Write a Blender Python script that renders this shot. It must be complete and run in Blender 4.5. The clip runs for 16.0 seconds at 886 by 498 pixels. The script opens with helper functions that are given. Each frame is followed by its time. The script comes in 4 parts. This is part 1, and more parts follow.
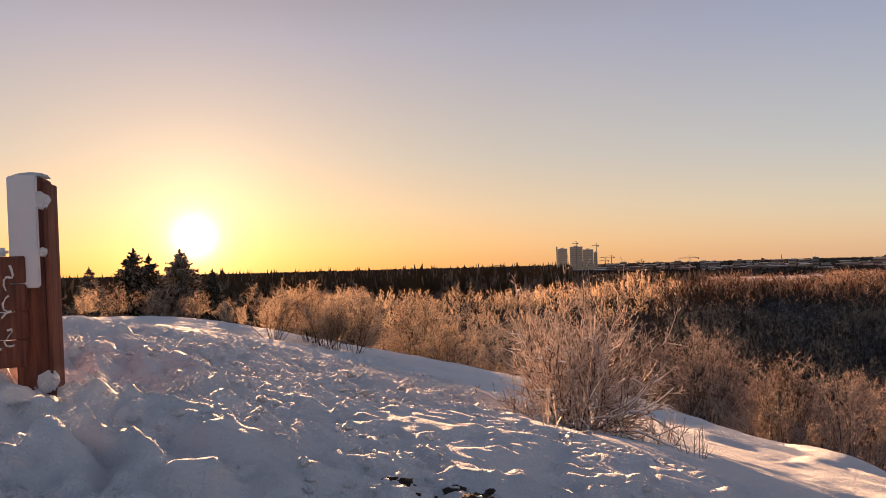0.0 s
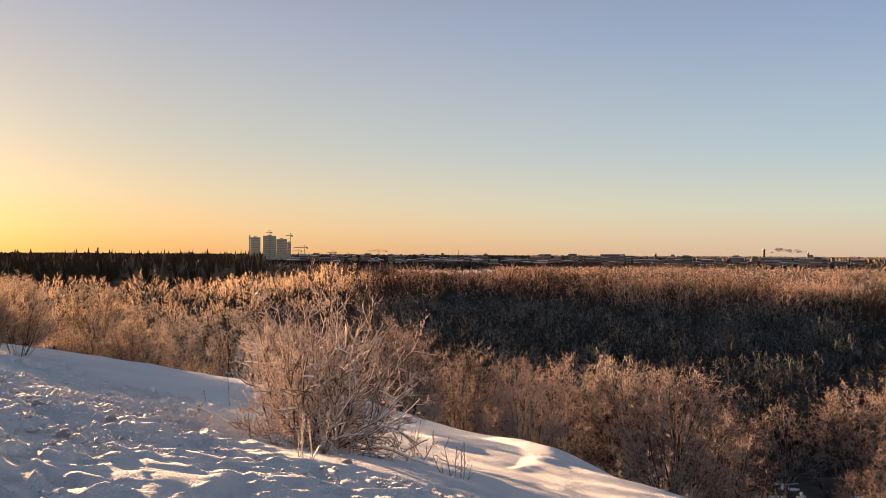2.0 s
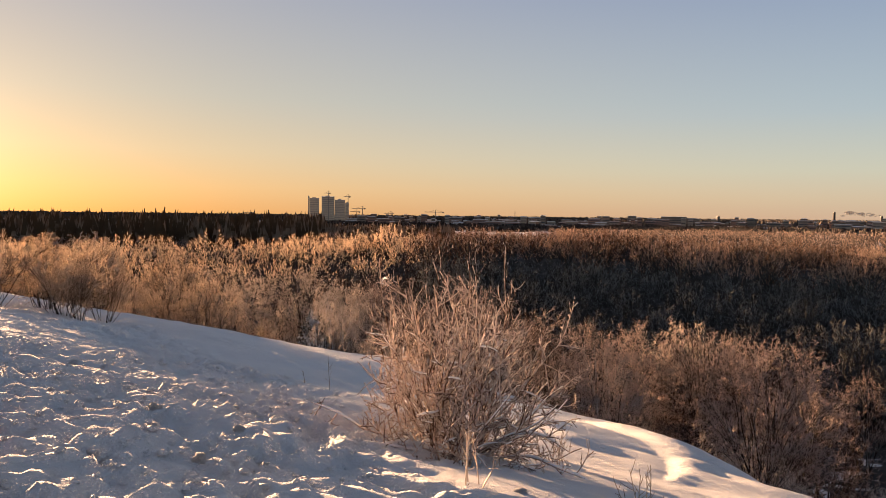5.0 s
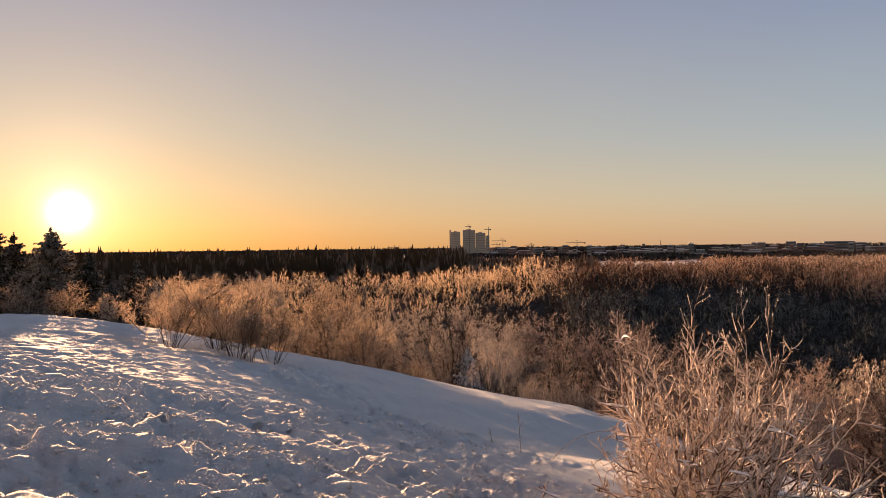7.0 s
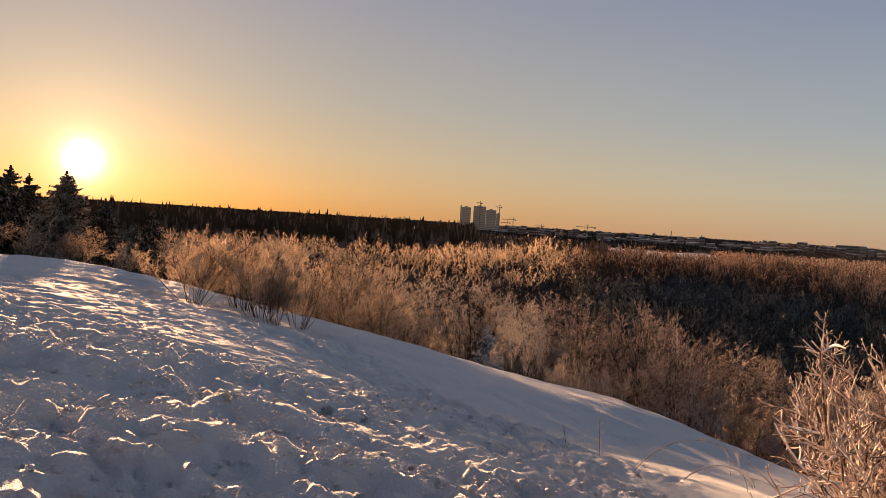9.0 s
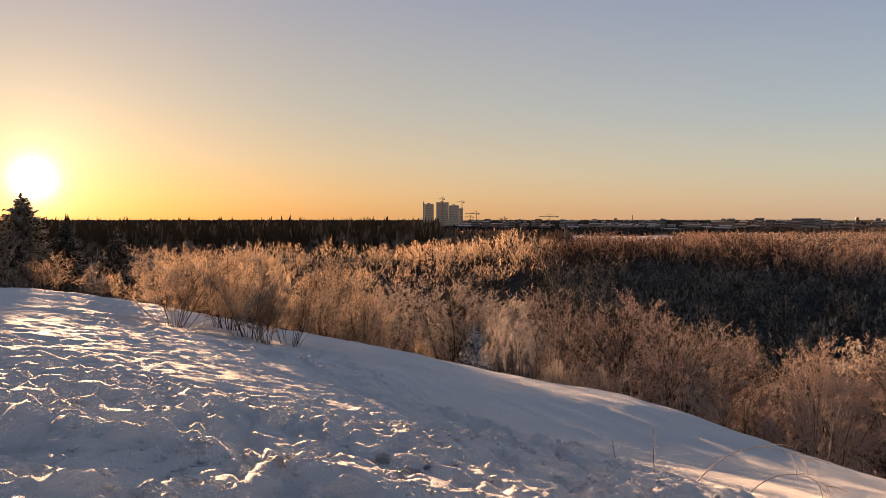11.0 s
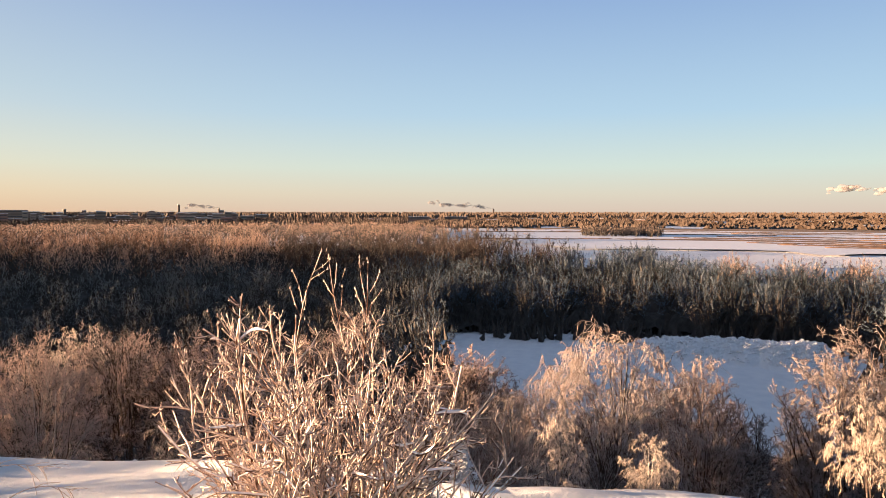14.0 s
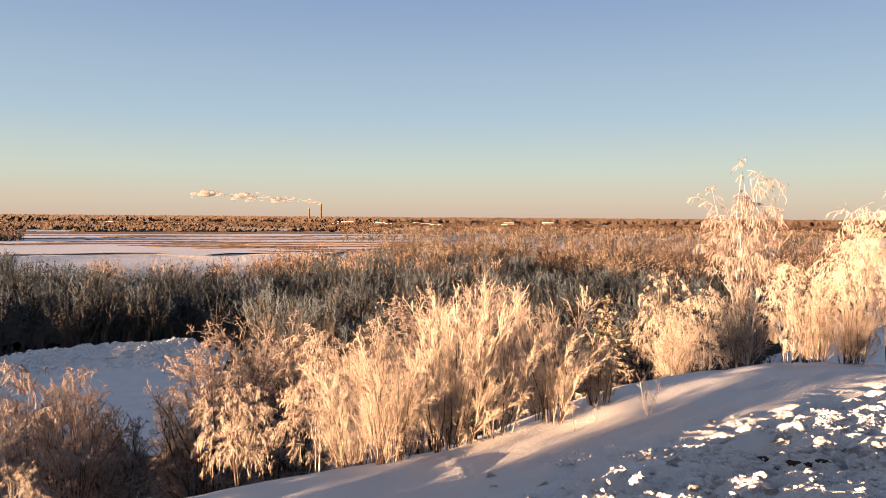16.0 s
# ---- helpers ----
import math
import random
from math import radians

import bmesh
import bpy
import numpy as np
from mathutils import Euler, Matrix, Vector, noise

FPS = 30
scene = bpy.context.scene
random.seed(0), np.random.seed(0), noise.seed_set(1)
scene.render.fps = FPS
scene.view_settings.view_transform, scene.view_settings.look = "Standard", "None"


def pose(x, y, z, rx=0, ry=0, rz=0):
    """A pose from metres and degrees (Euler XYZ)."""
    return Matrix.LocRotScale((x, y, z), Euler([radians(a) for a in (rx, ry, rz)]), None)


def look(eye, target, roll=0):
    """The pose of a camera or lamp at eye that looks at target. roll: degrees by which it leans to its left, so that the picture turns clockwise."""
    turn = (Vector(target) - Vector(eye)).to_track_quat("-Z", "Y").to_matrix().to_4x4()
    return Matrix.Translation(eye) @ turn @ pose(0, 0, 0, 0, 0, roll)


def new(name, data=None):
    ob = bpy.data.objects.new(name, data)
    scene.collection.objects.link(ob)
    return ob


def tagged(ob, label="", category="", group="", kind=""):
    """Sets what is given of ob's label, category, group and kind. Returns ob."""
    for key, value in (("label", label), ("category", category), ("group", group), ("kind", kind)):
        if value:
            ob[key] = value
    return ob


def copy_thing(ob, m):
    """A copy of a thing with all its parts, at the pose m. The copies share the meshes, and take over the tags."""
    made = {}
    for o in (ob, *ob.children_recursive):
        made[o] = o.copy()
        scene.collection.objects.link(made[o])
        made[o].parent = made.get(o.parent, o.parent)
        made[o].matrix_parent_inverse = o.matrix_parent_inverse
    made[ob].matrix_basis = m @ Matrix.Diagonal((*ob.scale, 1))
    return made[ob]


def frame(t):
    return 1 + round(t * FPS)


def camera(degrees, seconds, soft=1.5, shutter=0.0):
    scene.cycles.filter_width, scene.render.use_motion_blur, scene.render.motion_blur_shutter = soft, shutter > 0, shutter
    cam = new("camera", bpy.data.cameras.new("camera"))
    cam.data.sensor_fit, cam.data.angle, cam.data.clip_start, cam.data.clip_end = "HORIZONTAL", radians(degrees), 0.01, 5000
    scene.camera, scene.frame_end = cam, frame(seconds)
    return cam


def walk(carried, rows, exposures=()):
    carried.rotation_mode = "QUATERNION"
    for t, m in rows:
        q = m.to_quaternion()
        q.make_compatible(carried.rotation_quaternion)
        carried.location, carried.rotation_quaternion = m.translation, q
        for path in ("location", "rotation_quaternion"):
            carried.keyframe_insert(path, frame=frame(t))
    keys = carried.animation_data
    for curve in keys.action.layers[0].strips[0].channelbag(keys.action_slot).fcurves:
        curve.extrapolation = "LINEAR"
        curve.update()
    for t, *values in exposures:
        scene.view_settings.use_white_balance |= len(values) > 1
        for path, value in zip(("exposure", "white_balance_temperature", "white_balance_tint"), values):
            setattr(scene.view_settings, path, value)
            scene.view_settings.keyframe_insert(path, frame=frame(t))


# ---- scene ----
cam = camera(62.06, 16.0, soft=0.7)
PATH = [
    (0, (0.432, -0.036, 1.416), (0.391, 1.963, 1.469), -1.51),
    (0.5, (0.281, 0.198, 1.499), (0.359, 2.196, 1.534), -0.67),
    (1, (0.114, 0.518, 1.514), (0.427, 2.493, 1.544), -1.23),
    (1.5, (0.005, 0.847, 1.536), (0.621, 2.749, 1.563), -0.97),
    (2, (-0.072, 1.183, 1.571), (0.688, 3.033, 1.588), 0.32),
    (2.5, (-0.231, 1.507, 1.561), (0.569, 3.339, 1.570), 2.11),
    (3, (-0.409, 1.749, 1.596), (0.396, 3.579, 1.575), 0.51),
    (3.2, (-0.482, 1.860, 1.617), (0.309, 3.697, 1.584), -0.56),
    (5.3, (-0.695, 2.995, 1.823), (-0.108, 4.905, 1.731), 1.34),
    (5.5, (-0.764, 3.159, 1.849), (-0.197, 5.074, 1.758), 1.65),
    (6, (-0.854, 3.574, 1.848), (-0.342, 5.505, 1.764), 0.84),
    (6.5, (-0.962, 3.998, 1.887), (-0.626, 5.969, 1.828), 0.99),
    (7, (-1.140, 4.426, 1.886), (-0.893, 6.411, 1.884), -0.73),
    (7.5, (-1.312, 4.783, 1.875), (-1.153, 6.777, 1.883), -1.35),
    (8, (-1.513, 5.203, 1.832), (-1.352, 7.197, 1.829), 1.25),
    (8.5, (-1.777, 5.653, 1.777), (-1.525, 7.637, 1.735), 2.18),
    (9, (-2.060, 6.019, 1.763), (-1.834, 8.005, 1.690), 3.62),
    (9.2, (-2.165, 6.133, 1.783), (-1.985, 8.124, 1.702), 3.55),
    (11.3, (-2.857, 7.216, 1.902), (-2.465, 9.175, 1.823), -1.78),
    (11.5, (-2.886, 7.328, 1.908), (-2.365, 9.258, 1.843), -1.48),
    (12, (-2.907, 7.630, 1.844), (-1.993, 9.408, 1.798), -2.84),
    (12.5, (-2.839, 7.709, 1.852), (-1.574, 9.258, 1.809), -1.81),
    (13, (-2.662, 7.706, 1.846), (-1.191, 9.059, 1.785), -0.67),
    (13.5, (-2.629, 7.678, 1.845), (-0.996, 8.830, 1.767), -0.28),
    (14, (-2.589, 7.709, 1.843), (-0.767, 8.530, 1.744), 0.05),
    (14.5, (-2.507, 7.808, 1.846), (-0.547, 8.195, 1.743), 0.07),
    (15, (-2.361, 7.831, 1.843), (-0.364, 7.790, 1.740), -0.06),
    (15.5, (-2.403, 7.739, 1.862), (-0.451, 7.315, 1.762), 0.77),
    (16, (-2.524, 7.717, 1.908), (-0.673, 6.966, 1.823), 0.42),
]
EXPOSURES = [(0, 1.58, 6900, 17), (.6, 1.51, 6800, 15), (2, 1.67, 6450, 8), (3, 1.69, 6450, 7), (5.5, 1.48, 6600, 10), (7, 1.34, 6650, 12), (9, 1.15, 6700, 12), (11.5, 1.42, 6500, 10), (12, 1.42, 6250, 6), (12.5, 1.86, 6200, 7), (14.5, 1.87, 5850, 5), (15, 1.82, 5850, 5), (16, 1.68, 6350, 9)]
walk(cam, [(t, look(eye, target, roll)) for t, eye, target, roll in PATH], EXPOSURES)

# ---- light: a low winter sun and a clear sky ----
SUN_AZ, SUN_UP = -19.8, 2.8
sun_way = Vector((math.sin(radians(SUN_AZ)) * math.cos(radians(SUN_UP)), math.cos(radians(SUN_AZ)) * math.cos(radians(SUN_UP)), math.sin(radians(SUN_UP))))
sun = new("sun", bpy.data.lights.new("sun", "SUN"))
sun.data.energy, sun.data.angle, sun.data.color = 11.0, radians(.6), (1.0, .58, .31)
sun.matrix_world = look(sun_way * 400 + Vector((0, 0, 1.8)), (0, 0, 0))

world = bpy.data.worlds.new("winter_sky")
scene.world = world
world.use_nodes = True
wn, wl = world.node_tree.nodes, world.node_tree.links


def wmath(op, a, b=None, c=None):
    m = wn.new("ShaderNodeMath")
    m.operation = op
    for k, v in enumerate((a, b, c)):
        if isinstance(v, (int, float)):
            m.inputs[k].default_value = v
        elif v is not None:
            wl.new(v, m.inputs[k])
    return m.outputs[0]


def wramp(source, stops):
    r = wn.new("ShaderNodeValToRGB")
    while len(r.color_ramp.elements) < len(stops):
        r.color_ramp.elements.new(.5)
    for e, (at_, c) in zip(r.color_ramp.elements, stops):
        e.position, e.color = at_, (*c, 1)
    wl.new(source, r.inputs[0])
    return r.outputs[0]


def wmix(kind, f, a, b):
    m = wn.new("ShaderNodeMix")
    m.data_type, m.blend_type = "RGBA", kind
    for k, v in ((0, f), (6, a), (7, b)):
        if isinstance(v, float):
            m.inputs[k].default_value = v
        elif isinstance(v, tuple):
            m.inputs[k].default_value = v
        else:
            wl.new(v, m.inputs[k])
    return m.outputs[2]


where, parts_ = wn.new("ShaderNodeTexCoord"), wn.new("ShaderNodeSeparateXYZ")
wl.new(where.outputs["Generated"], parts_.inputs[0])
up = wmath("MAXIMUM", parts_.outputs["Z"], 0.0)
flat = wmath("SQRT", wmath("MAXIMUM", wmath("SUBTRACT", 1.0, wmath("MULTIPLY", up, up)), .0001))
near = wmath("ADD", wmath("MULTIPLY", parts_.outputs["X"], math.sin(radians(SUN_AZ))), wmath("MULTIPLY", parts_.outputs["Y"], math.cos(radians(SUN_AZ))))
near = wmath("POWER", wmath("MAXIMUM", wmath("MULTIPLY_ADD", wmath("DIVIDE", near, flat), .5, .5), .0), 4.2)
# the clear sky away from the sun, and over it
cool = wramp(up, ((0, (0.203, 0.153, 0.119)), (0.025, (0.205, 0.179, 0.139)), (0.06, (0.185, 0.200, 0.174)), (0.13, (0.131, 0.169, 0.199)), (0.28, (0.080, 0.110, 0.170)), (0.42, (0.060, 0.077, 0.112)), (1, (0.036, 0.051, 0.082))))
warm = wramp(up, ((0, (0.255, 0.131, 0.043)), (0.035, (0.266, 0.166, 0.078)), (0.08, (0.237, 0.182, 0.118)), (0.15, (0.185, 0.171, 0.144)), (0.3, (0.127, 0.131, 0.157)), (0.42, (0.082, 0.076, 0.088)), (1, (0.064, 0.057, 0.066))))
heaven = wmix("MIX", near, cool, warm)
# the sun's aureole
toward = wn.new("ShaderNodeVectorMath")
toward.operation, toward.inputs[1].default_value = "DOT_PRODUCT", sun_way
wl.new(where.outputs["Generated"], toward.inputs[0])
dot = wmath("MAXIMUM", toward.outputs["Value"], 0.0)
for power, strength, tint in ((6500, 1.1, (1, .92, .75, 1)), (1800, .26, (1, .84, .58, 1)), (260, .12, (1, .74, .46, 1)), (40, .05, (1, .64, .36, 1))):
    heaven = wmix("ADD", 1.0, heaven, wmix("MULTIPLY", 1.0, wramp(wmath("MULTIPLY", wmath("POWER", dot, float(power)), 1.0), ((0, (0, 0, 0)), (1, (1, 1, 1)))), tuple(strength * t for t in tint[:3]) + (1,)))
sky = wn.new("ShaderNodeTexSky")
sky.sky_type, sky.sun_disc = "NISHITA", False
sky.sun_elevation, sky.sun_rotation = radians(SUN_UP), radians(SUN_AZ)
heaven = wmix("ADD", .006, heaven, sky.outputs[0])
wn["Background"].inputs["Strength"].default_value = 1.0
wl.new(heaven, wn["Background"].inputs["Color"])

# ---- materials ----
def material(name):
    m = bpy.data.materials.new(name)
    m.use_nodes = True
    return m, m.node_tree.nodes, m.node_tree.links, m.node_tree.nodes["Principled BSDF"]


def ramp(n, stops):
    r = n.new("ShaderNodeValToRGB")
    while len(r.color_ramp.elements) < len(stops):
        r.color_ramp.elements.new(.5)
    for e, (at, c) in zip(r.color_ramp.elements, stops):
        e.position, e.color = at, (*c, 1)
    return r


def grain(n, l, scale, detail=4, source="Object", stretch=None, rough=.55):
    t, tex = n.new("ShaderNodeTexCoord"), n.new("ShaderNodeTexNoise")
    tex.inputs["Scale"].default_value, tex.inputs["Detail"].default_value, tex.inputs["Roughness"].default_value = scale, detail, rough
    if stretch:
        mp = n.new("ShaderNodeMapping")
        mp.inputs["Scale"].default_value = stretch
        l.new(t.outputs[source], mp.inputs[0])
        l.new(mp.outputs[0], tex.inputs["Vector"])
    else:
        l.new(t.outputs[source], tex.inputs["Vector"])
    return tex


def plain(name, c1, c2, scale=6.0, rough=.7, metal=0.0, bump=.2, stretch=None):
    """A surface that varies between two colours, with fine relief."""
    m, n, l, p = material(name)
    big, fine = grain(n, l, scale, 5, stretch=stretch), grain(n, l, scale * 9, 3, stretch=stretch)
    r = ramp(n, ((.3, c1), (.7, c2)))
    l.new(big.outputs[0], r.inputs[0])
    l.new(r.outputs[0], p.inputs["Base Color"])
    b = n.new("ShaderNodeBump")
    b.inputs["Strength"].default_value, b.inputs["Distance"].default_value = bump, .02
    l.new(fine.outputs[0], b.inputs["Height"])
    l.new(b.outputs[0], p.inputs["Normal"])
    p.inputs["Roughness"].default_value, p.inputs["Metallic"].default_value = rough, metal
    return m


def snow_material(name, c1=(.80, .80, .82), c2=(.90, .89, .89), bump=.5, dist=.035):
    m, n, l, p = material(name)
    big, mid, fine = grain(n, l, .5, 3), grain(n, l, 11, 7, rough=.62), grain(n, l, 55, 4)
    r = ramp(n, ((.3, c1), (.7, c2)))
    l.new(big.outputs[0], r.inputs[0])
    l.new(r.outputs[0], p.inputs["Base Color"])
    add = n.new("ShaderNodeMath")
    add.operation, add.inputs[1].default_value = "MULTIPLY_ADD", .6
    l.new(fine.outputs[0], add.inputs[0])
    l.new(mid.outputs[0], add.inputs[2])
    b = n.new("ShaderNodeBump")
    b.inputs["Strength"].default_value, b.inputs["Distance"].default_value = bump, dist
    l.new(add.outputs[0], b.inputs["Height"])
    l.new(b.outputs[0], p.inputs["Normal"])
    p.inputs["Roughness"].default_value = .85
    p.inputs["Specular IOR Level"].default_value = .06
    return m


def frost_material(name, bark, frost, cover=.5, glow=.42, scale=2.5, patch=1.0, speck=.3):
    """Twigs under hoarfrost: bark shows below and in patches, rime lies on the upper sides; light soaks through the rime."""
    m, n, l, p = material(name)
    geo, sep = n.new("ShaderNodeNewGeometry"), n.new("ShaderNodeSeparateXYZ")
    l.new(geo.outputs["Normal"], sep.inputs[0])
    tex = grain(n, l, scale, 4)
    a = n.new("ShaderNodeMath")
    a.operation, a.inputs[1].default_value = "MULTIPLY_ADD", .35
    l.new(sep.outputs["Z"], a.inputs[0])
    uneven = n.new("ShaderNodeMath")
    uneven.operation, uneven.inputs[1].default_value, uneven.inputs[2].default_value = "MULTIPLY_ADD", patch, .5 - .5 * patch
    l.new(tex.outputs[0], uneven.inputs[0])
    l.new(uneven.outputs[0], a.inputs[2])
    b = n.new("ShaderNodeMath")
    b.operation, b.inputs[1].default_value = "MULTIPLY_ADD", speck
    l.new(geo.outputs["Random Per Island"], b.inputs[0])
    own, lone = n.new("ShaderNodeObjectInfo"), n.new("ShaderNodeMath")
    lone.operation, lone.inputs[1].default_value = "MULTIPLY_ADD", .30
    l.new(own.outputs["Random"], lone.inputs[0])
    l.new(a.outputs[0], lone.inputs[2])
    l.new(lone.outputs[0], b.inputs[2])
    at = 1.15 - cover
    r = ramp(n, ((min(.85, max(0.0, at - .13)), bark), (min(1.0, at + .22), frost)))
    l.new(b.outputs[0], r.inputs[0])
    l.new(r.outputs[0], p.inputs["Base Color"])
    p.inputs["Roughness"].default_value = .75
    p.inputs["Specular IOR Level"].default_value = .15
    tr, mix = n.new("ShaderNodeBsdfTranslucent"), n.new("ShaderNodeMixShader")
    l.new(r.outputs[0], tr.inputs["Color"])
    mix.inputs[0].default_value = glow
    l.new(p.outputs[0], mix.inputs[1])
    l.new(tr.outputs[0], mix.inputs[2])
    l.new(mix.outputs[0], n["Material Output"].inputs["Surface"])
    return m


SNOW = snow_material("snow", bump=.9, dist=.085)
SNOW_LOAD = snow_material("snow_on_twigs", bump=.2, dist=.01)
ICE = snow_material("snow_on_ice", (.78, .80, .84), (.90, .90, .92), .1, .05)
RIME_BUSH = frost_material("rime_on_bush", (.085, .042, .026), (.70, .59, .51), .44, .15, 9, 1.7, .35)
RIME_THICK = frost_material("thick_rime", (.11, .06, .038), (.62, .54, .47), .46, .22, 2.5, 1.2, .6)
# Darker than the thick rime: part shade on birches and thin trees is coloured in.
RIME_BIRCH = frost_material("rimed_birch_twigs", (.085, .05, .038), (.38, .33, .315), .40, .25, 1.2, 1.5, .62)
RIME_ALDER = frost_material("rimed_alder_twigs", (.07, .04, .028), (.47, .375, .34), .34, .28, .8, 1.5, .65)
# Brown, thinly rimed brush; on the woods the dark tone stands for shade.
RIME_BRUSH = frost_material("rimed_brush_and_shaded_twigs", (.045, .028, .02), (.32, .26, .22), .36, .40, .3, 1.6, .12)
# Rime coloured darker for the wood that lies in the valley's shade.
RIME_WOOD = frost_material("rimed_twigs_darkened_for_shade", (.040, .039, .034), (.205, .21, .20), .50, .30, .09, 2.4, .08)
# The valley's blue shade is put into this dark twig colour.
PINE_SHADE = frost_material("snowy_pine_twigs_with_shade", (.012, .017, .018), (.115, .15, .19), .48, .15, .12, 2.4, .15)
RIME_PLAIN = frost_material("rimed_plain_twigs", (.095, .055, .038), (.47, .385, .32), .46, .4, .04, 3.2, .06)
# Bright warm rime that carries the backlit gold of the northern trees.
RIME_THICKET = frost_material("rimed_thicket_twigs", (.10, .055, .035), (.84, .72, .59), .66, .6, .16, 2.0, .1)
# Sunlight on the farther crowns is put into this warmer, lighter colour.
RIME_RIDGE = frost_material("sunlit_tone_ridge_twigs", (.12, .064, .038), (.62, .48, .39), .56, .5, .05, 2.2, .06)
RIME_FAR = frost_material("rimed_distant_trees", (.024, .015, .010), (.075, .056, .044), .30, .1, .02, 2.5)
BARK = frost_material("bark_with_rime", (.040, .026, .018), (.42, .38, .35), .16, .0, 3)
BIRCH_BARK = frost_material("birch_bark", (.06, .045, .038), (.5, .48, .46), .3, .0, 5)
NEEDLES = frost_material("spruce_needles_with_snow", (.032, .030, .017), (.36, .31, .26), .30, .25, 1.6)
NEEDLES_SNOWY = frost_material("snow_laden_needles", (.016, .026, .016), (.80, .80, .82), .36, .05, 1.6)
# Bark of far trunks and boughs; its darkness also stands for shade inside woods.
INNER = plain("dark_bark_and_inner_shade", (.020, .018, .016), (.06, .053, .047), .9, .9, 0, .9)
# Conifer colour lightened and browned to hold the sunlit haze along the skyline.
PINE_WOOD = frost_material("conifers_browned_by_haze", (.095, .060, .032), (.28, .20, .14), .20, .3, .05, 1.4, .35)
TIMBER = plain("red_brown_timber", (.09, .028, .020), (.26, .085, .05), 3, .8, 0, .8, (9, 9, .5))
GRAFFITI = plain("pale_paint", (.62, .60, .58), (.75, .73, .70), 20, .6)
RIND = snow_material("rime_on_timber", (.62, .60, .62), (.78, .76, .77), .4, .01)
# Tower concrete raised to a pale warm tone that includes distant haze.
TOWER = plain("concrete_lightened_by_haze", (.42, .31, .21), (.52, .40, .28), .1, .85)
OPENING = plain("open_storeys", (.22, .17, .13), (.30, .24, .18), .2, .8)
CONCRETE = plain("concrete", (.15, .115, .09), (.23, .18, .14), .1, .85)
BRICKWORK = plain("brickwork", (.18, .11, .085), (.26, .16, .12), .1, .85)
RENDERED = plain("pale_render", (.22, .18, .14), (.34, .28, .22), .1, .85)
GLASS = plain("dark_glazing", (.03, .035, .045), (.06, .07, .08), .2, .15)
# Chimney shafts coloured dark, as a silhouette against the bright sky.
DARK_SHAFT = plain("concrete_dark_against_sky", (.05, .04, .035), (.09, .07, .06), .1, .85)
STEEL = plain("painted_steel", (.16, .14, .12), (.24, .20, .16), .5, .5, .3)
SOIL = plain("frozen_soil", (.03, .018, .012), (.10, .065, .045), 14, .95, 0, .8)
REED = plain("dry_reeds", (.085, .042, .022), (.26, .155, .09), .35, .9, 0, 1.0, (1, 1, 1))
STRAW = plain("dry_stalks", (.10, .06, .035), (.24, .16, .10), 20, .9)


# ---- mesh tools ----
def mesh_of(name, verts, faces, mat, smooth=False):
    """A mesh from arrays: verts (n, 3), faces (m, 3) or (m, 4), or a list of such face arrays."""
    faces = faces if isinstance(faces, list) else [faces]
    me = bpy.data.meshes.new(name)
    verts = np.asarray(verts, np.float32)
    loops = np.concatenate([f.ravel() for f in faces]).astype(np.int32)
    sizes = np.concatenate([np.full(len(f), f.shape[1], np.int32) for f in faces])
    me.vertices.add(len(verts))
    me.vertices.foreach_set("co", verts.ravel())
    me.loops.add(len(loops))
    me.loops.foreach_set("vertex_index", loops)
    me.polygons.add(len(sizes))
    me.polygons.foreach_set("loop_start", np.r_[0, np.cumsum(sizes)[:-1]].astype(np.int32))
    me.polygons.foreach_set("use_smooth", np.full(len(sizes), smooth))
    me.update(calc_edges=True)
    me.validate()
    me.materials.append(mat)
    return me


def each_stem(lines, radii, parent, mat):
    for k in range(len(lines)):
        child("stem", mesh_of("stem", *tubes(lines[k:k + 1], radii[k:k + 1], 4), mat, True), parent)


def child(name, me, parent, label=""):
    ob = new(name, me)
    ob.parent = parent
    if label:
        ob["label"] = label
    return ob


def stuffed(name, me, parent, label=""):
    return tagged(child(name, me, parent, label), kind="stuff")


def part(name, bm, mat, parent, label=""):
    me = bpy.data.meshes.new(name)
    bm.to_mesh(me)
    bm.free()
    me.materials.append(mat)
    return child(name, me, parent, label)


def box(bm, x0, y0, z0, x1, y1, z1, bevel=0.0):
    g = bmesh.ops.create_cube(bm, size=1)
    bmesh.ops.scale(bm, vec=(x1 - x0, y1 - y0, z1 - z0), verts=g["verts"])
    bmesh.ops.translate(bm, vec=((x0 + x1) / 2, (y0 + y1) / 2, (z0 + z1) / 2), verts=g["verts"])
    if bevel:
        bmesh.ops.bevel(bm, geom=list({e for v in g["verts"] for e in v.link_edges}), offset=bevel, segments=2, affect="EDGES")
    return bm


def cube(*c, bevel=0.0):
    return box(bmesh.new(), *c, bevel=bevel)


def tubes(lines, radii, sides=3):
    """Tubes along polylines. lines (n, k, 3), radii (n, k)."""
    n, k, _ = lines.shape
    t = np.empty_like(lines)
    t[:, 1:-1] = lines[:, 2:] - lines[:, :-2]
    t[:, 0], t[:, -1] = lines[:, 1] - lines[:, 0], lines[:, -1] - lines[:, -2]
    t /= np.linalg.norm(t, axis=-1, keepdims=True) + 1e-9
    ref = np.where(np.abs(t[..., 2:]) > .9, np.array([1.0, 0, 0]), np.array([0, 0, 1.0]))
    a = np.cross(t, ref)
    a /= np.linalg.norm(a, axis=-1, keepdims=True) + 1e-9
    b = np.cross(t, a)
    ang = np.arange(sides) * 2 * np.pi / sides
